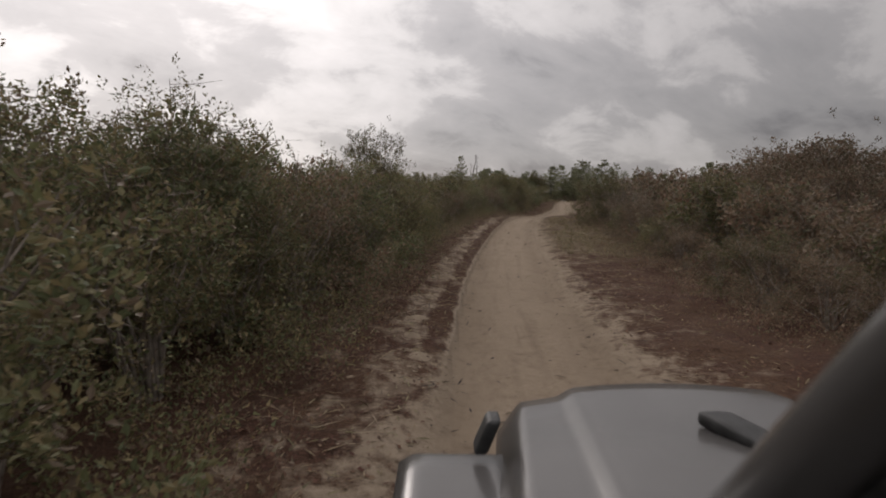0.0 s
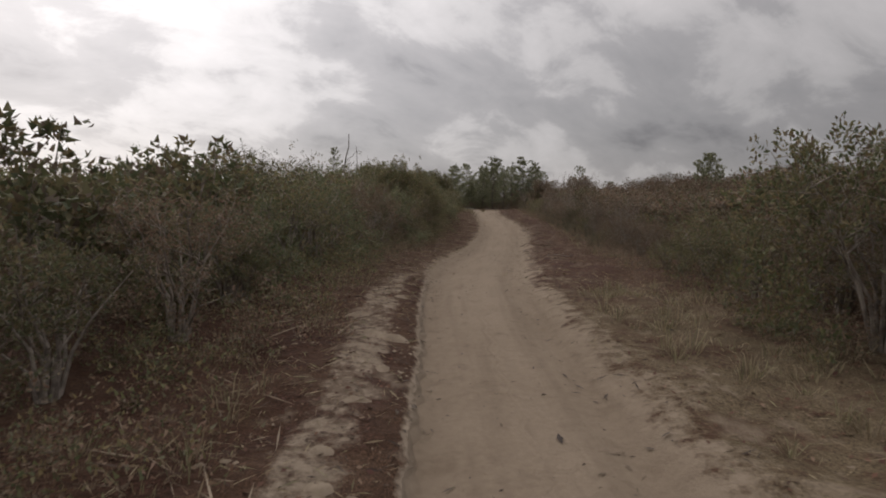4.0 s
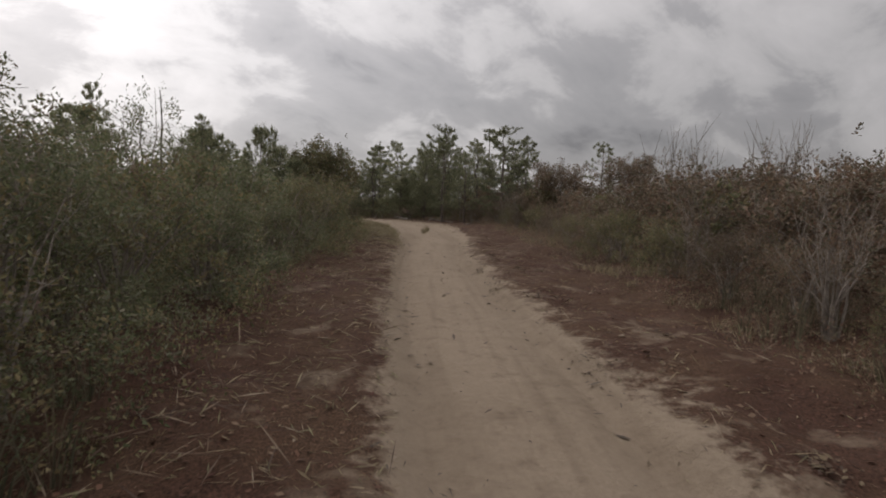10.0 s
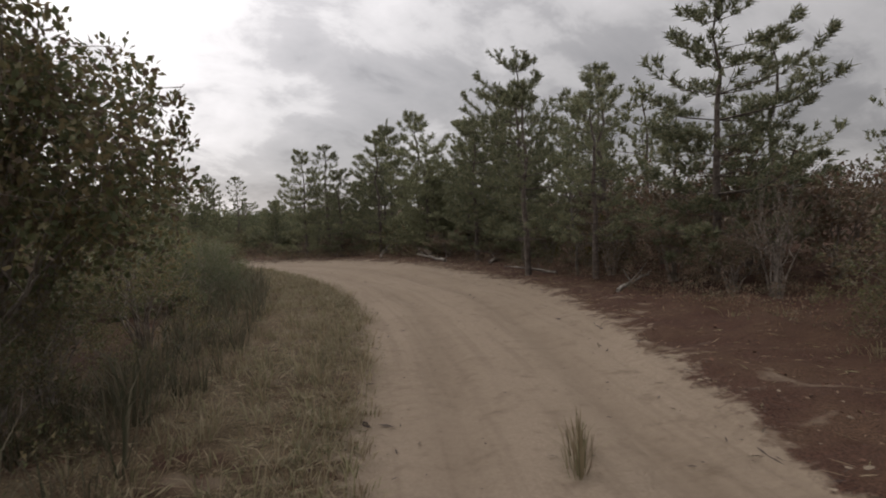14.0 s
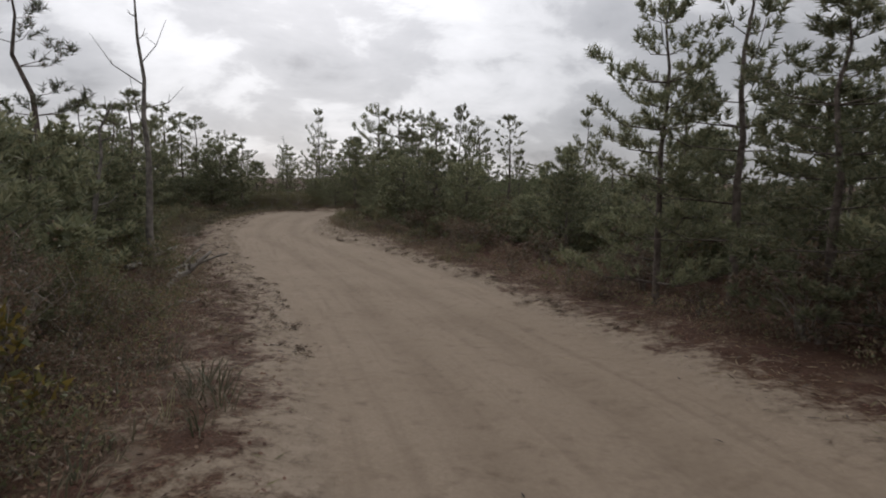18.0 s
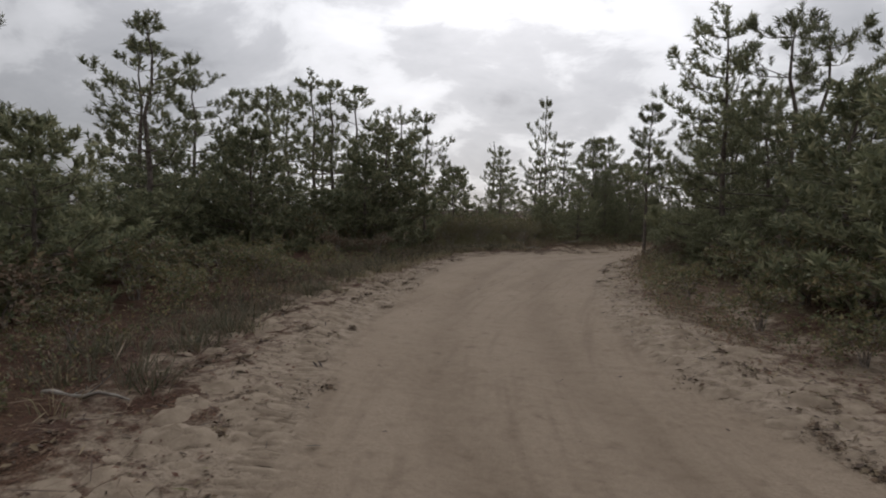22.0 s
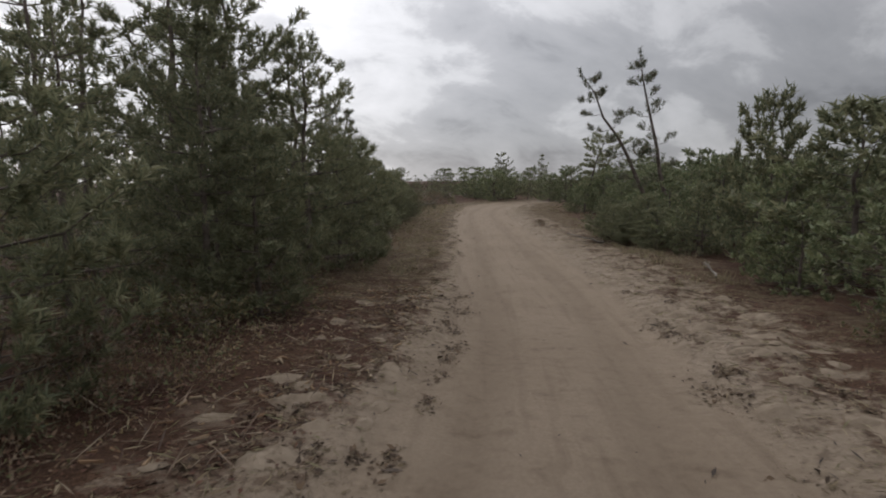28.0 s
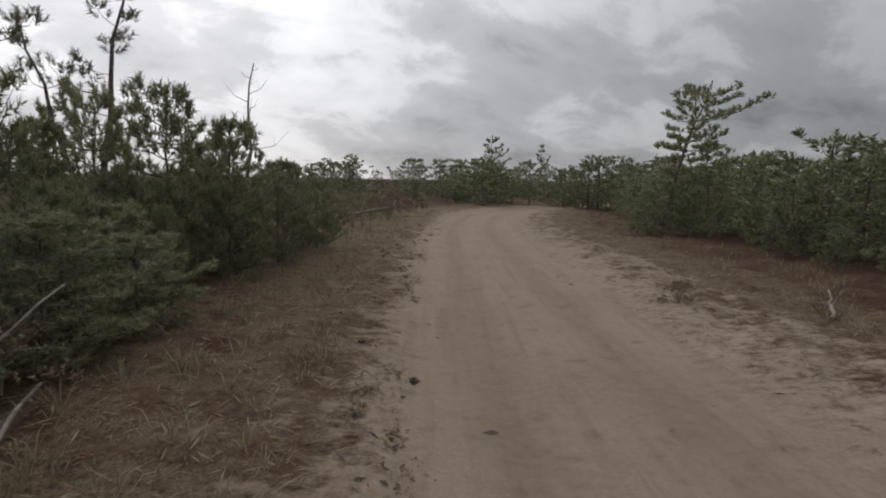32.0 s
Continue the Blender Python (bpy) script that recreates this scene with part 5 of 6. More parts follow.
def build_vehicle():
    paint = material("grey_paint", (0.058, 0.055, 0.053), (0.076, 0.072, 0.07), 1.5, rough=0.22, bump=0.03, bump_scale=250, spec=0.32, coat=0.14)
    black = material("black_plastic", (0.012, 0.012, 0.012), (0.03, 0.03, 0.03), 20, rough=0.55, bump=0.2, bump_scale=200, spec=0.4)
    rubber = material("tyre_rubber", (0.012, 0.012, 0.012), (0.05, 0.045, 0.04), 8, rough=0.85, bump=0.5, bump_scale=60)
    steel = material("wheel_steel", (0.25, 0.25, 0.26), (0.4, 0.4, 0.41), 10, rough=0.4, metallic=0.9, bump=0.1)
    glass = bpy.data.materials.new("windscreen_glass")
    glass.use_nodes = True
    g = glass.node_tree.nodes["Principled BSDF"]
    g.inputs["Roughness"].default_value, g.inputs["Transmission Weight"].default_value, g.inputs["IOR"].default_value = 0.02, 1.0, 1.1
    root = tagged(new("off_road_vehicle"), "dark grey off-road vehicle with flat bonnet on the track", "vehicle")
    gz = float(terrain(0.8, 0.8)[0])
    root.location = (0, 0, gz)
    # bonnet: left edge near x 0.1, front near y 2.3
    rows = []
    for i in range(13):
        f = i / 12
        y = 0.98 + 1.34 * f
        xl, xr = 0.08 + 0.14 * f, 1.62 - 0.14 * f
        row = []
        for j in range(61):
            u = j / 60
            e = min(u, 1 - u)
            crown = 0.05 * (1 - (2 * u - 1) ** 2) - 0.10 * max(0, 0.06 - e) / 0.06
            dome = 0.04 * (1 / (1 + math.exp(-(e - 0.19) / 0.008)))
            nose = -0.10 * max(0, (f - 0.88) / 0.12) ** 2
            row.append((xl + (xr - xl) * u, y + 0.06 * (1 - (2 * u - 1) ** 2) * f, 1.11 + crown + dome * (1 - 0.3 * f) + nose - 0.03 * f))
        rows.append(row)
    hood = part("bonnet", sheet(rows, 0.03, "bonnet", paint), root, "glossy grey bonnet")
    stop = rounded_box(0.80, 0.90, 1.56, 1.78, 1.178, 1.224, 0.02)
    for v in stop.verts:
        v.co.x -= (v.co.y - 1.67) * 0.45
        v.co.z -= 0.02 * max(0.0, (1.67 - v.co.y) / 0.11)
    part("bump_stop", bm_mesh("bump_stop", stop, black), hood, "black rubber bump stop")
    part("washer_nozzle", bm_mesh("washer_nozzle", rounded_box(0.52, 0.70, 1.12, 1.18, 1.17, 1.195, 0.012), black), hood)
    latch = rounded_box(0.125, 0.168, 1.84, 1.94, 1.045, 1.155, 0.015)
    for v in latch.verts:
        v.co.x += (v.co.z - 1.10) * 0.4
    part("bonnet_latch", bm_mesh("bonnet_latch", latch, black), hood, "black rubber bonnet latch")
    part("seam", raw_mesh("seam", *tube([Vector((0.165 + 0.12 * f, 0.99 + 0.9 * f, 1.048 - 0.008 * f)) for f in (0, 0.5, 1)], [0.008, 0.008, 0.008], 6), black, True), hood)
    for sx in (0, 1):
        rows = []
        for i in range(11):
            f = i / 10
            y = 0.95 + 1.2 * f
            drop = -0.16 * max(0, (f - 0.8) / 0.2) ** 1.6
            x0, x1 = ((-0.13, 0.20) if sx == 0 else (1.50, 1.83))
            rows.append([(x0 + (x1 - x0) * j / 8, y, 1.02 + drop - 0.03 * (max(0, 0.18 - (j / 8 if sx == 0 else 1 - j / 8)) / 0.18) ** 2) for j in range(9)])
        part("fender", sheet(rows, 0.04, "fender", paint), root)
    part("body_tub", bm_mesh("body_tub", rounded_box(0.12, 1.58, -2.3, 1.0, 0.5, 1.06, 0.05), paint), root)
    part("engine_bay", bm_mesh("engine_bay", rounded_box(0.24, 1.46, 0.9, 2.28, 0.5, 1.02, 0.04), paint), root)
    part("grille", bm_mesh("grille", rounded_box(0.28, 1.42, 2.26, 2.33, 0.58, 1.0, 0.02), black), root)
    part("front_bumper", bm_mesh("front_bumper", rounded_box(0.02, 1.68, 2.36, 2.52, 0.48, 0.66, 0.03), black), root)
    for sx in (0, 1):
        mx = (lambda x: x) if sx == 0 else (lambda x: 1.70 - x)
        p = [Vector((mx(0.575), 1.27, 1.05)), Vector((mx(0.592), 1.055, 1.31)), Vector((mx(0.616), 0.784, 1.64)), Vector((mx(0.635), 0.57, 1.90))]
        part("windscreen_pillar", raw_mesh("windscreen_pillar", *tube(p, [0.085, 0.08, 0.075, 0.065], 16), paint, True), root, "grey windscreen pillar")
        q = [v + Vector((0.012 if sx == 0 else -0.012, -0.07, -0.055)) for v in p]
        part("windscreen_seal", raw_mesh("windscreen_seal", *tube(q, [0.016, 0.016, 0.015, 0.014], 8), black, True), root, "black rubber windscreen seal")
        part("headlight", bm_mesh("headlight", rounded_box(mx(0.40) - 0.09, mx(0.40) + 0.09, 2.31, 2.36, 0.74, 0.92, 0.03), steel), root)
        for y in (1.72, -1.4):
            w = new("wheel")
            w.parent = root
            w.location = (mx(0.02), y, 0.385)
            for nm, r0, r1, hw, mt in (("tyre", 0.39, 0.22, 0.125, rubber), ("rim", 0.23, 0.05, 0.10, steel)):
                prof = [(r1, -hw), (r0 - 0.05, -hw), (r0 - 0.01, -hw * 0.8), (r0, -hw * 0.4), (r0, hw * 0.4), (r0 - 0.01, hw * 0.8), (r0 - 0.05, hw), (r1, hw)]
                vs = [(x, r * math.cos(a), r * math.sin(a)) for a in np.linspace(0, 2 * math.pi, 33)[:-1] for r, x in prof]
                fs = [(i * 8 + j, i * 8 + (j + 1) % 8, ((i + 1) % 32) * 8 + (j + 1) % 8, ((i + 1) % 32) * 8 + j) for i in range(32) for j in range(8)]
                part(nm, raw_mesh(nm, vs, fs, mt, True), w)
    rows = [[(0.68 + 0.34 * j / 4, 1.24 - 0.64 * i / 3, 1.12 + 0.74 * i / 3) for j in range(5)] for i in range(4)]
    part("windscreen", sheet(rows, 0.006, "windscreen", glass), root).visible_shadow = False
    part("roof", bm_mesh("roof", rounded_box(0.50, 1.20, -2.2, 0.55, 1.88, 1.94, 0.025), black), root)
    part("rear_cab", bm_mesh("rear_cab", rounded_box(0.42, 1.28, -2.25, -0.9, 1.02, 1.90, 0.05), black), root)


build_vehicle()


# ---- verge growth and debris ----
def route_xy(s, d):
    i = np.searchsorted(RS, s).clip(0, len(RS) - 1)
    return RP[i, 0] + RT[i, 1] * d + RT[i, 0] * (s - RS[i]), RP[i, 1] - RT[i, 0] * d + RT[i, 1] * (s - RS[i])


def blades(name, s, d, height, per, spread, mat, rng, width=0.007, lean=0.5, label="", category="grass"):
    """Clumps of bent grass blades, two quads each."""
    x, y = route_xy(s, d)
    z = terrain(x, y)
    n = len(s) * per
    base = np.repeat(np.stack([x, y, z], 1), per, 0)
    h = np.repeat(height, per)[:, None] * rng.uniform(0.5, 1.15, (n, 1))
    a = rng.uniform(0, 6.283, n)
    out = np.stack([np.cos(a), np.sin(a), 0 * a], 1)
    base = base + out * (spread * rng.uniform(0, 1, (n, 1)))
    side = np.stack([-np.sin(a), np.cos(a), 0 * a], 1) * width * rng.uniform(0.6, 1.4, (n, 1))
    up = np.array([0, 0, 1.0])
    bend = lean * rng.uniform(0.2, 1.4, (n, 1))
    mid = base + up * h * 0.6 + out * h * bend * 0.35
    tip = base + up * h * (1 - 0.25 * bend) + out * h * bend
    v = np.stack([base - side, base + side, mid + side * 0.8, mid - side * 0.8, tip], 1).reshape(-1, 3)
    k = np.arange(n) * 5
    f = np.concatenate([np.stack([k, k + 1, k + 2], 1), np.stack([k, k + 2, k + 3], 1), np.stack([k + 3, k + 2, k + 4], 1)])
    return tagged(new(name, raw_mesh(name, v, f, mat)), label, category, kind="stuff")


def band(n, rng, s0, s1, side, inner, outer, power=1.0):
    """Random places between the edge of the sand and the thicket; 0: at the sand, 1: at the thicket."""
    s = rng.uniform(s0, s1, n)
    f = inner + (outer - inner) * rng.uniform(0, 1, n) ** power
    if side < 0:
        a, b = np.interp(s, LEFT_S, LEFT_D), np.interp(s, BUSH_L_S, BUSH_L_D)
    else:
        a, b = np.interp(s, RIGHT_S, RIGHT_D), np.interp(s, BUSH_R_S, BUSH_R_D)
    return s, a + (b - a) * f


def cat(*pairs):
    return np.concatenate([p[0] for p in pairs]), np.concatenate([p[1] for p in pairs])


rng = np.random.default_rng(77)
BRUSH = leaf_material("dry_brushwood", [(0.12, 0.085, 0.06), (0.19, 0.14, 0.10), (0.08, 0.055, 0.042), (0.25, 0.20, 0.145)], 0.1, 0.0, 0.9)
STEM_BITS = leaf_material("dark_twig_bits", [(0.05, 0.038, 0.03), (0.09, 0.07, 0.055), (0.12, 0.09, 0.06), (0.04, 0.03, 0.025)], 0.1, 0.0, 0.9)
s, d = cat(band(800, rng, 82, 106, -1, 0.08, 1.05), band(420, rng, 84, 106, -1, 0.0, 0.4), band(260, rng, 136, 152, -1, 0.35, 1.0), band(420, rng, 168, 210, -1, 0.25, 1.0), band(240, rng, 18, 36, 1, 0.25, 1.0),
           band(260, rng, 166, 212, 1, 0.55, 1.05), band(90, rng, 20, 60, -1, 0.6, 1.1), band(120, rng, 40, 90, 1, 0.75, 1.1), band(40, rng, 104, 135, -1, 0.5, 1.1))
blades("dry_grass", s, d, rng.uniform(0.08, 0.26, len(s)), 20, 0.2, STRAW, rng, 0.005, 1.3, "bleached dry grass in loose clumps on the verge")
s, d = cat(band(200, rng, 86, 102, -1, 0.8, 1.3), band(60, rng, 190, 212, -1, 0.5, 1.1), band(90, rng, 46, 66, -1, 0.9, 1.3), band(110, rng, 48, 70, 1, 0.9, 1.4))
blades("tall_grass", s, d, rng.uniform(0.35, 0.8, len(s)), 20, 0.12, GREYGREEN, rng, 0.006, 0.7, "grey-green and straw coloured tall beach grass clumps")
s, d = cat(band(330, rng, 131, 151, -1, 0.5, 1.15), band(40, rng, 104, 112, -1, 0.4, 1.1))
blades("matted_grass", s, d, rng.uniform(0.14, 0.42, len(s)), 22, 0.22, GREYGREEN, rng, 0.006, 1.4, "dull brown matted grass beneath the pines")
s = np.array([87.3, 87.5, 86.1, 86.3, 121.6, 122.0, 122.4])
d = np.array([1.4, 1.5, 1.05, 1.15, 4.9, 5.1, 5.0])
blades("grass_tuft", s, d, np.array([0.36, 0.32, 0.3, 0.26, 0.24, 0.26, 0.22]), 40, 0.12, STRAW, rng, 0.005, 0.5, "small pale straw grass tufts growing in the sand")


def flat_bits(name, s, d, size, mat, rng, aspect, lift, label, category="litter"):
    x, y = route_xy(s, d)
    z = terrain(x, y)
    n = len(s)
    a = rng.uniform(0, 6.283, n)
    tilt = rng.normal(0, 0.22, n)
    way = np.stack([np.cos(a) * np.cos(tilt), np.sin(a) * np.cos(tilt), np.sin(tilt)], 1)
    side = np.stack([-np.sin(a), np.cos(a), rng.normal(0, 0.3, n)], 1)
    ln = (size * rng.uniform(0.5, 1.6, n))[:, None]
    c = np.stack([x, y, z + lift + np.abs(np.sin(tilt)) * ln[:, 0] * 0.5], 1)
    v = np.stack([c - way * ln * 0.5, c + side * ln * aspect * 0.5 + [0, 0, 0.004], c + way * ln * 0.5, c - side * ln * aspect * 0.5], 1).reshape(-1, 3)
    return tagged(new(name, raw_mesh(name, v, np.arange(n * 4).reshape(n, 4), mat)), label, category, kind="stuff")


pairs = [band(17000, rng, -4, 104, -1, 0.05, 1.15, 0.8), band(20000, rng, -4, 100, 1, 0.1, 1.2, 0.8), band(16000, rng, 100, 164, -1, 0.12, 1.15, 0.8), band(4000, rng, 164, 200, -1, 0.2, 1.1, 0.8), band(9000, rng, 98, 200, 1, 0.3, 1.1, 0.8)]
s, d = cat(*pairs)
flat_bits("leaf_litter", s, d, np.full(len(s), 0.042), LITTER, rng, 0.5, 0.006, "reddish brown fallen leaves and needles over the verge")
pairs = [band(9000, rng, -4, 104, -1, 0.03, 1.0), band(5200, rng, -4, 100, 1, 0.05, 1.0), band(8000, rng, 84, 104, -1, 0.03, 1.1), band(1800, rng, 104, 164, -1, 0.05, 1.0), band(4200, rng, 164, 205, -1, 0.05, 1.0), band(9000, rng, 98, 205, 1, 0.1, 1.0), band(160, rng, 0, 200, 1, -0.5, 0.0), band(3500, rng, 36, 86, -1, 0.02, 0.8), band(9000, rng, 78, 106, -1, 0.0, 0.7), band(9000, rng, 152, 205, -1, 0.0, 0.9), band(6000, rng, 155, 205, 1, 0.0, 0.8)]
s, d = cat(*pairs)
flat_bits("straw_litter", s, d, rng.uniform(0.05, 0.14, len(s)), STRAW, rng, 0.08, 0.012, "pale broken straw and twigs scattered on the ground")

s, d = cat(band(2600, rng, 36, 84, -1, 0.03, 1.0), band(1200, rng, 4, 36, -1, 0.3, 1.0), band(900, rng, 40, 84, 1, 0.1, 1.0), band(1500, rng, 150, 168, -1, 0.2, 1.0), band(800, rng, 112, 132, -1, 0.3, 1.0), band(900, rng, 168, 196, -1, 0.2, 1.0))
flat_bits("brushwood", s, d, rng.uniform(0.12, 0.34, len(s)), BRUSH, rng, 0.028, 0.03, "dry brown twigs and stalks lying over the verge")
s = np.concatenate([rng.uniform(0, 205, 1300), rng.uniform(0, 104, 1300)])
lo_, hi_ = np.interp(s, LEFT_S, LEFT_D), np.interp(s, RIGHT_S, RIGHT_D)
d = lo_ + (hi_ - lo_) * rng.beta(0.75, 0.75, 2600) * 1.16 + (lo_ - hi_) * 0.08
more = [band(900, rng, -4, 40, -1, 0.0, 0.7), band(500, rng, -4, 84, 1, 0.0, 0.6), band(1300, rng, 0, 104, -1, -0.14, 0.12), band(1300, rng, 0, 100, 1, -0.12, 0.2), band(1500, rng, 112, 152, -1, 0.0, 0.75), band(1100, rng, 104, 150, 1, 0.0, 0.7), band(900, rng, 152, 200, -1, 0.0, 0.6), band(900, rng, 150, 200, 1, 0.0, 0.7)]
s2, d2 = cat(*more)
flat_bits("verge_twigs", s2, d2, rng.uniform(0.04, 0.13, len(s2)), STEM_BITS, rng, 0.12, 0.01, "dark broken twigs and bark scattered over loose sand")
flat_bits("track_debris", s, d, 0.028 + 0.09 * rng.uniform(0, 1, 2600) ** 3, STEM_BITS, rng, 0.26, 0.008, "small dark twigs and bark bits on the sand")


def litter_mats():
    """Ragged mats of dark litter and root fibre lying on the loose sand at the track's edge."""
    cs, cd = cat(band(120, rng, 112, 132, -1, -0.05, 0.8), band(100, rng, 132, 152, -1, 0.0, 0.7), band(120, rng, 150, 166, -1, -0.12, 0.5), band(70, rng, 112, 134, 1, -0.02, 0.5), band(70, rng, 140, 166, 1, -0.05, 0.6),
                 band(60, rng, 40, 84, 1, 0.0, 0.5), band(60, rng, 166, 200, -1, -0.08, 0.3))
    per = 70
    n = len(cs)
    r = np.repeat(rng.uniform(0.05, 0.24, n) * rng.uniform(0.5, 1.0, n), per)
    s = np.repeat(cs, per) + rng.normal(0, 1.5, n * per) * r
    d = np.repeat(cd, per) + rng.normal(0, 0.6, n * per) * r
    flat_bits("litter_mats", s, d, rng.uniform(0.02, 0.06, n * per), MAT_BITS, rng, 0.42, 0.008, "ragged mats of dark litter on the loose sand")


MAT_BITS = leaf_material("matted_litter", [(0.085, 0.057, 0.038), (0.115, 0.078, 0.049), (0.060, 0.042, 0.030), (0.13, 0.098, 0.06)], 0.1, 0.0, 0.9)
litter_mats()


def clods():
    """Loose clods of sand at the broken edges of the track."""
    s, d = cat(band(1500, rng, -4, 40, -1, 0.0, 0.75), band(700, rng, -4, 80, 1, 0.0, 0.5), band(500, rng, 84, 110, 1, 0.0, 0.5), band(900, rng, 112, 150, -1, 0.0, 0.55), band(900, rng, 112, 200, 1, 0.0, 0.55), band(420, rng, 152, 175, -1, 0, 0.7), band(260, rng, 40, 84, -1, 0, 0.35))
    x, y = route_xy(s, d)
    z = terrain(x, y)
    n = len(s)
    base = np.array([(math.cos(k * math.pi / 3), math.sin(k * math.pi / 3), 0) for k in range(6)] + [(0.25, 0.1, 0.75), (-0.3, -0.1, 0.62)])
    faces = np.array([(0, 1, 6), (1, 2, 6), (2, 7, 6), (2, 3, 7), (3, 4, 7), (4, 5, 7), (5, 6, 7), (5, 0, 6)])
    r = rng.uniform(0.012, 0.036, n)
    v = base[None] * (1 + rng.normal(0, 0.22, (n, 8, 3))) * np.stack([r * 1.4, r, r * 0.55], 1)[:, None, :]
    a = rng.uniform(0, 6.28, n)
    ca, sa = np.cos(a)[:, None], np.sin(a)[:, None]
    v = np.stack([v[..., 0] * ca - v[..., 1] * sa + x[:, None], v[..., 0] * sa + v[..., 1] * ca + y[:, None], v[..., 2] + z[:, None] - 0.012], 2)
    f = (faces[None] + np.arange(n)[:, None, None] * 8).reshape(-1, 3)
    tagged(new("sand_clods", raw_mesh("sand_clods", v.reshape(-1, 3), f, SAND_CLOD, True)), "loose pale sand clods along the broken track edge", "sand", kind="stuff")


SAND_CLOD = material("sand_clod", (0.155, 0.12, 0.087), (0.235, 0.188, 0.14), 6, rough=0.95, bump=0.5, bump_scale=60, spec=0.1)
clods()


def heaps():
    """Low rounded heaps of turned-over sand that run out into the ground."""
    s, d = cat(band(260, rng, 121, 140, -1, 0.05, 0.6), band(80, rng, 152, 166, -1, 0.0, 0.6), band(80, rng, 128, 136, 1, 0.0, 0.6), band(110, rng, 150, 170, 1, 0.0, 0.7), band(45, rng, 6, 36, -1, 0.15, 0.5))
    n, m = len(s), 10
    x, y = route_xy(s, d)
    r = rng.uniform(0.06, 0.17, n)
    tall = r * rng.uniform(0.14, 0.34, n)
    turn, long = rng.uniform(0, 6.28, n), rng.uniform(1.0, 1.8, n)
    verts, faces = [], []
    for ring, (f, h) in enumerate(((1.0, -0.006), (0.72, 0.3), (0.42, 0.8), (0.12, 1.0))):
        for k in range(m):
            a = 6.2832 * k / m
            w = f * r * (1 + rng.normal(0, 0.13, n))
            lx, ly = np.cos(a) * w * long, np.sin(a) * w
            vx, vy = x + lx * np.cos(turn) - ly * np.sin(turn), y + lx * np.sin(turn) + ly * np.cos(turn)
            verts.append(np.stack([vx, vy, terrain(vx, vy) + (tall * h * (1 + rng.normal(0, 0.2, n)) if ring else h)], 1))
    for ring in range(3):
        for k in range(m):
            q = np.array((ring * m + k, ring * m + (k + 1) % m, ring * m + m + (k + 1) % m, ring * m + m + k))
            faces += [tuple(int(v) for v in row) for row in q[None] + np.arange(n)[:, None] * (4 * m)]
    faces += [tuple(i * 4 * m + 3 * m + v for v in q) for i in range(n) for q in ((0, 1, 2, 9), (2, 3, 8, 9), (3, 4, 7, 8), (4, 5, 6, 7))]
    me = raw_mesh("sand_heaps", np.stack(verts, 1).reshape(-1, 3), faces, SAND_CLOD, True)
    tagged(new("sand_heaps", me), "low heaps of turned-over sand beside the track", "sand", kind="stuff")


heaps()


def tread_marks():
    """Ridges that a tyre has pressed into the loose sand beside the track."""
    s = np.arange(124.6, 135.4, 0.125)
    n = len(s)
    s = s + rng.normal(0, 0.012, n)
    d = np.interp(s, [124.5, 127.4, 130.2, 132.2, 133.6, 135.4], [-1.05, -1.05, -1.2, -1.47, -1.8, -2.3]) + rng.normal(0, 0.015, n)
    half, rise = rng.uniform(0.13, 0.2, n), rng.uniform(0.010, 0.022, n)
    verts, faces = [], []
    for row in range(5):
        e = (row - 2) / 2
        for a, h in ((-0.045, -0.01), (-0.012, 1.0), (0.016, 0.9), (0.05, -0.01)):
            x, y = route_xy(s + a + 0.03 * e * e, d + e * half)
            lift = rise * h * (1 - 0.75 * e * e) if h > 0 else np.full(n, h)
            verts.append(np.stack([x, y, terrain(x, y) + lift + (rng.normal(0, 0.003, n) if h > 0 else 0)], 1))
    for row in range(4):
        for k in range(3):
            q = np.array((row * 4 + k, row * 4 + k + 1, row * 4 + k + 5, row * 4 + k + 4))
            faces.append(q[None] + np.arange(n)[:, None] * 20)
    me = raw_mesh("tyre_tread_marks", np.stack(verts, 1).reshape(-1, 3), np.concatenate(faces), SAND_CLOD, True)
    tagged(new("tyre_tread_marks", me), "row of tyre tread ridges pressed into loose sand", "tyre marks", kind="stuff")


tread_marks()


def low_growth(name, pairs, mat, height, label):
    """Ankle-high heath and seedlings at the foot of the thicket."""
    s, d = cat(*pairs)
    x, y = route_xy(s, d)
    z = terrain(x, y)
    n, per = len(s), 60
    h = np.repeat(rng.uniform(*height, n), per)[:, None]
    v = rng.normal(0, 1, (n * per, 3))
    v /= np.linalg.norm(v, axis=1)[:, None]
    c = np.repeat(np.stack([x, y, z], 1), per, 0) + np.c_[v[:, :2] * 0.3, np.zeros(n * per)] + np.c_[0 * h, 0 * h, h * rng.uniform(0, 1, (n * per, 1)) ** 0.7]
    tagged(new(name, leaves_mesh(name, c, v * 0.6 + np.array([0, 0, 0.6]), 0.042, mat, rng, 0.5, fine=True)), label, "undergrowth", kind="stuff")


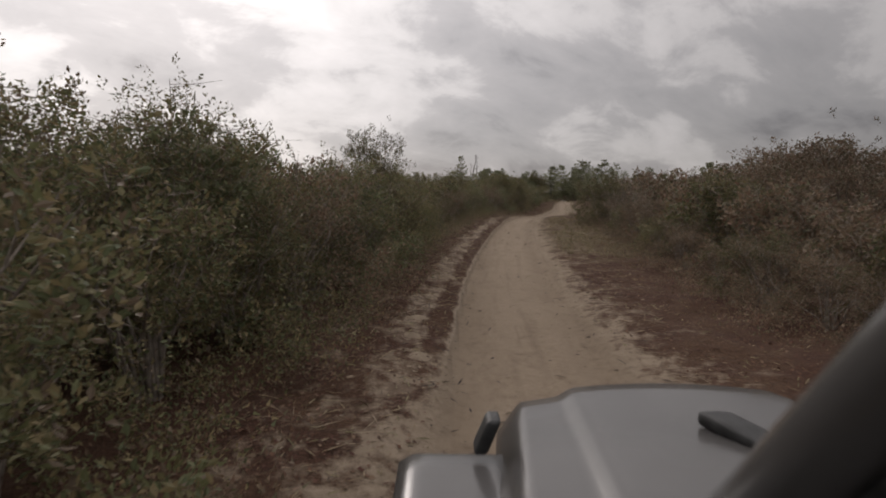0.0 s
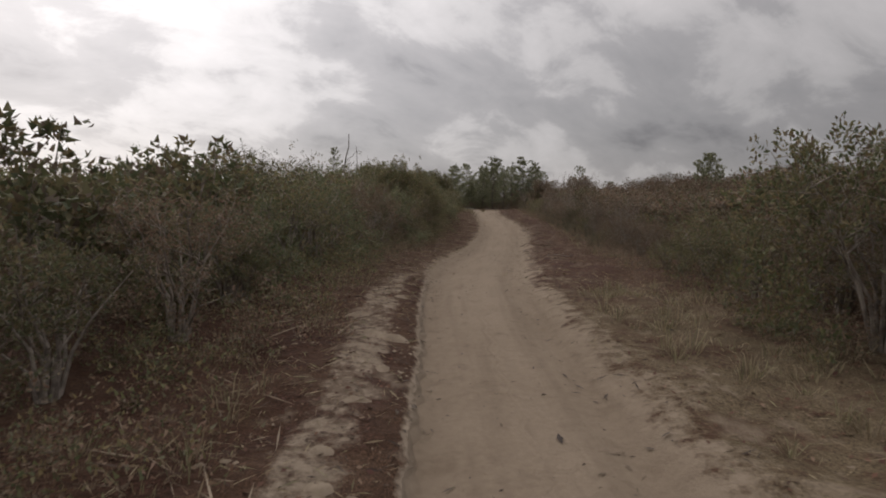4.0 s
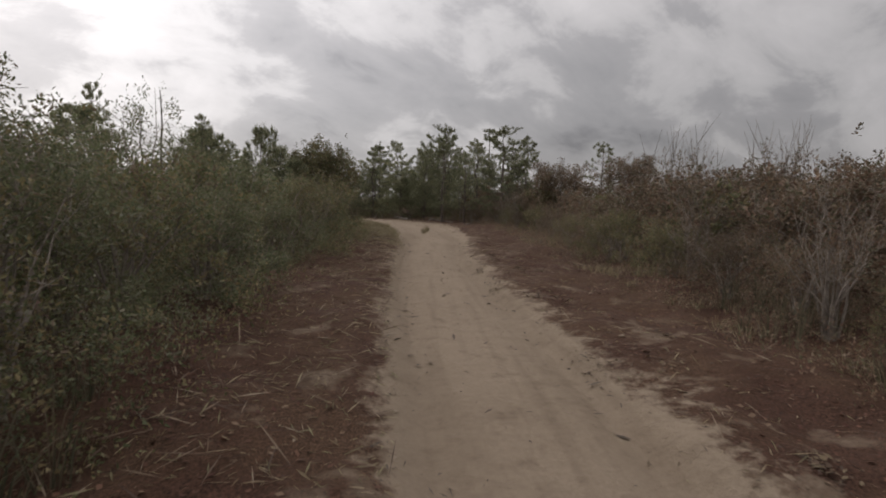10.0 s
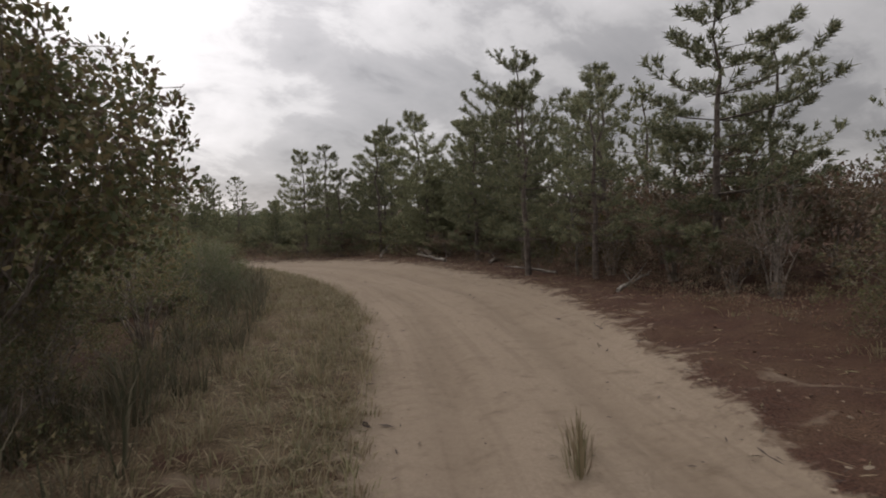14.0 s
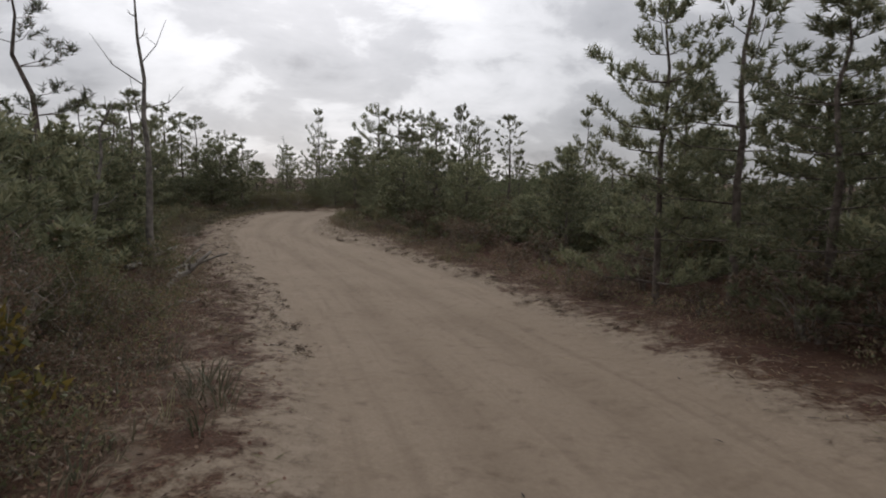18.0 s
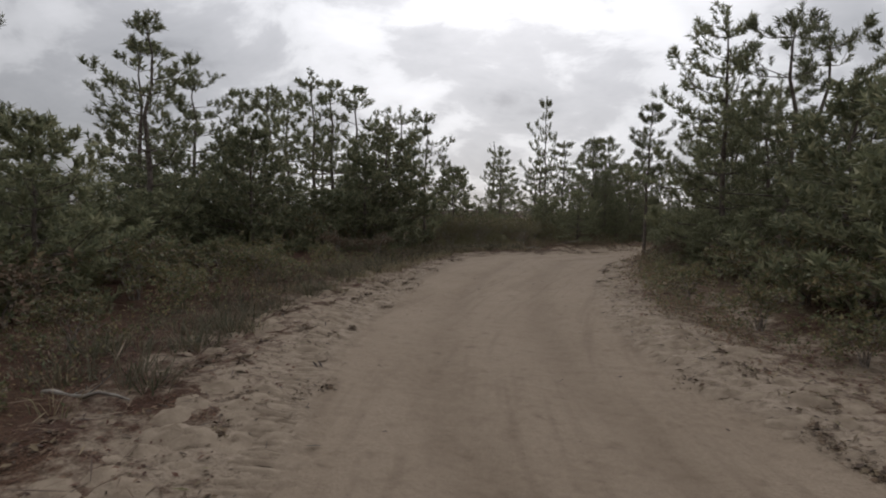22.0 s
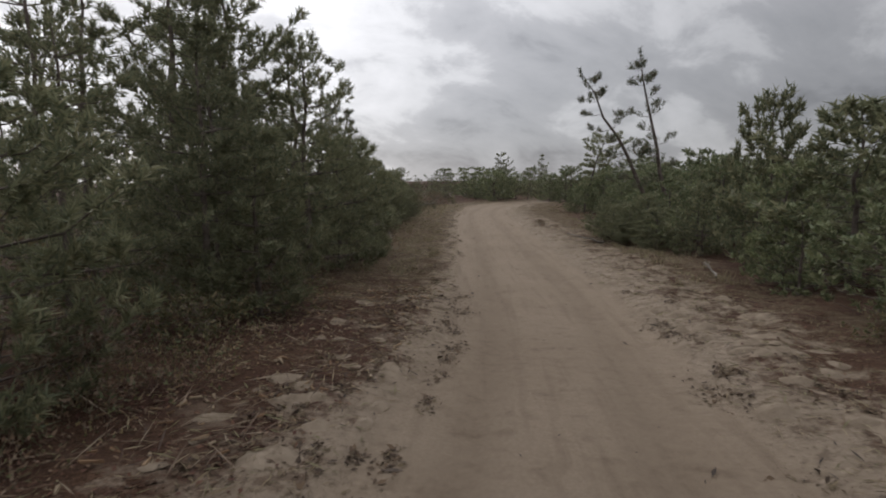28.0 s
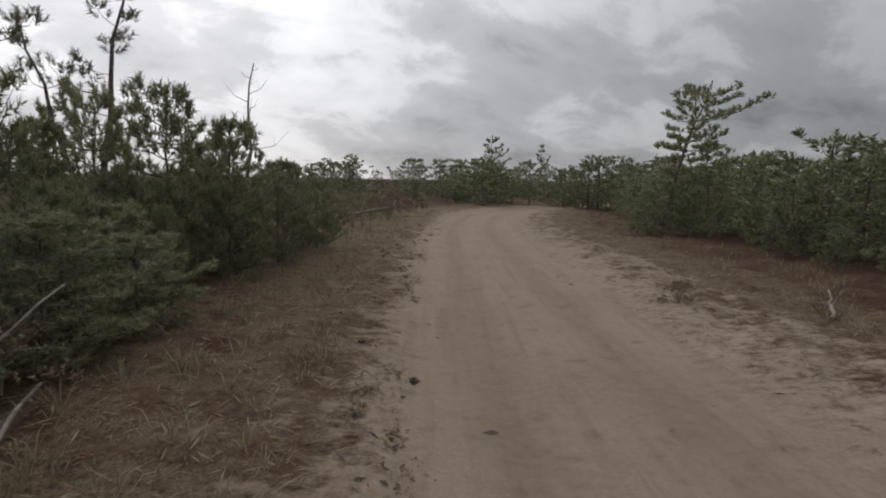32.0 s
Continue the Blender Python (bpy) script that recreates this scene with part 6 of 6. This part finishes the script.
low_growth("olive_heath", [band(680, rng, -4, 84, -1, 0.72, 1.5), band(120, rng, 84, 104, -1, 1.0, 1.6), band(380, rng, 108, 165, -1, 0.8, 1.4), band(60, rng, 165, 200, -1, 1.0, 1.4), band(160, rng, 100, 160, 1, 0.8, 1.4)], OLIVE, (0.15, 0.5), "low olive heath plants at the foot of the thicket")
low_growth("russet_heath", [band(700, rng, -4, 100, 1, 0.72, 1.4), band(300, rng, -4, 60, -1, 0.5, 1.2), band(70, rng, 108, 124, -1, 0.7, 1.1), band(130, rng, 150, 161, -1, 0.8, 1.5), band(220, rng, 104, 160, 1, 0.65, 1.2), band(70, rng, 106, 165, -1, 0.75, 1.1)], RUSSET, (0.10, 0.38), "low russet heath plants spreading over the verge")


# splintered wood thrown out beside the track
CHIP = leaf_material("split_wood", [(0.17, 0.105, 0.06), (0.24, 0.165, 0.10), (0.13, 0.09, 0.06), (0.27, 0.21, 0.14)], 0.1, 0.0, 0.85)


def splinters():
    s, d = cat(band(420, rng, 159, 166, -1, 0.15, 1.0), band(90, rng, 152, 159, -1, 0.3, 1.0), band(90, rng, 165.0, 166.2, -1, 0.1, 0.6))
    x, y = route_xy(s, d)
    z = terrain(x, y)
    n = len(s)
    box = np.array([(-1, -1, 0), (1, -0.6, 0), (1, 0.5, 0), (-1, 1, 0), (-1, -0.8, 1), (0.9, -0.4, 0.7), (0.9, 0.4, 0.8), (-1, 0.8, 1)], float)
    faces = np.array([(4, 5, 6, 7), (0, 1, 5, 4), (1, 2, 6, 5), (2, 3, 7, 6), (3, 0, 4, 7)])
    ln = 0.012 + 0.06 * rng.uniform(0, 1, n) ** 2
    v = box[None] * (1 + rng.normal(0, 0.12, (n, 8, 3))) * np.stack([ln, 0.008 + 0.12 * ln, 0.012 + 0.1 * ln], 1)[:, None, :]
    a = rng.uniform(0, 6.28, n)
    ca, sa = np.cos(a)[:, None], np.sin(a)[:, None]
    v = np.stack([v[..., 0] * ca - v[..., 1] * sa + x[:, None], v[..., 0] * sa + v[..., 1] * ca + y[:, None], v[..., 2] + z[:, None] + v[..., 0] * rng.normal(0, 0.15, n)[:, None] + 0.008], 2)
    f = (faces[None] + np.arange(n)[:, None, None] * 8).reshape(-1, 4)
    tagged(new("wood_splinters", raw_mesh("wood_splinters", v.reshape(-1, 3), f, CHIP)), "orange brown splinters of split wood on the verge", "wood chips", kind="stuff")


splinters()
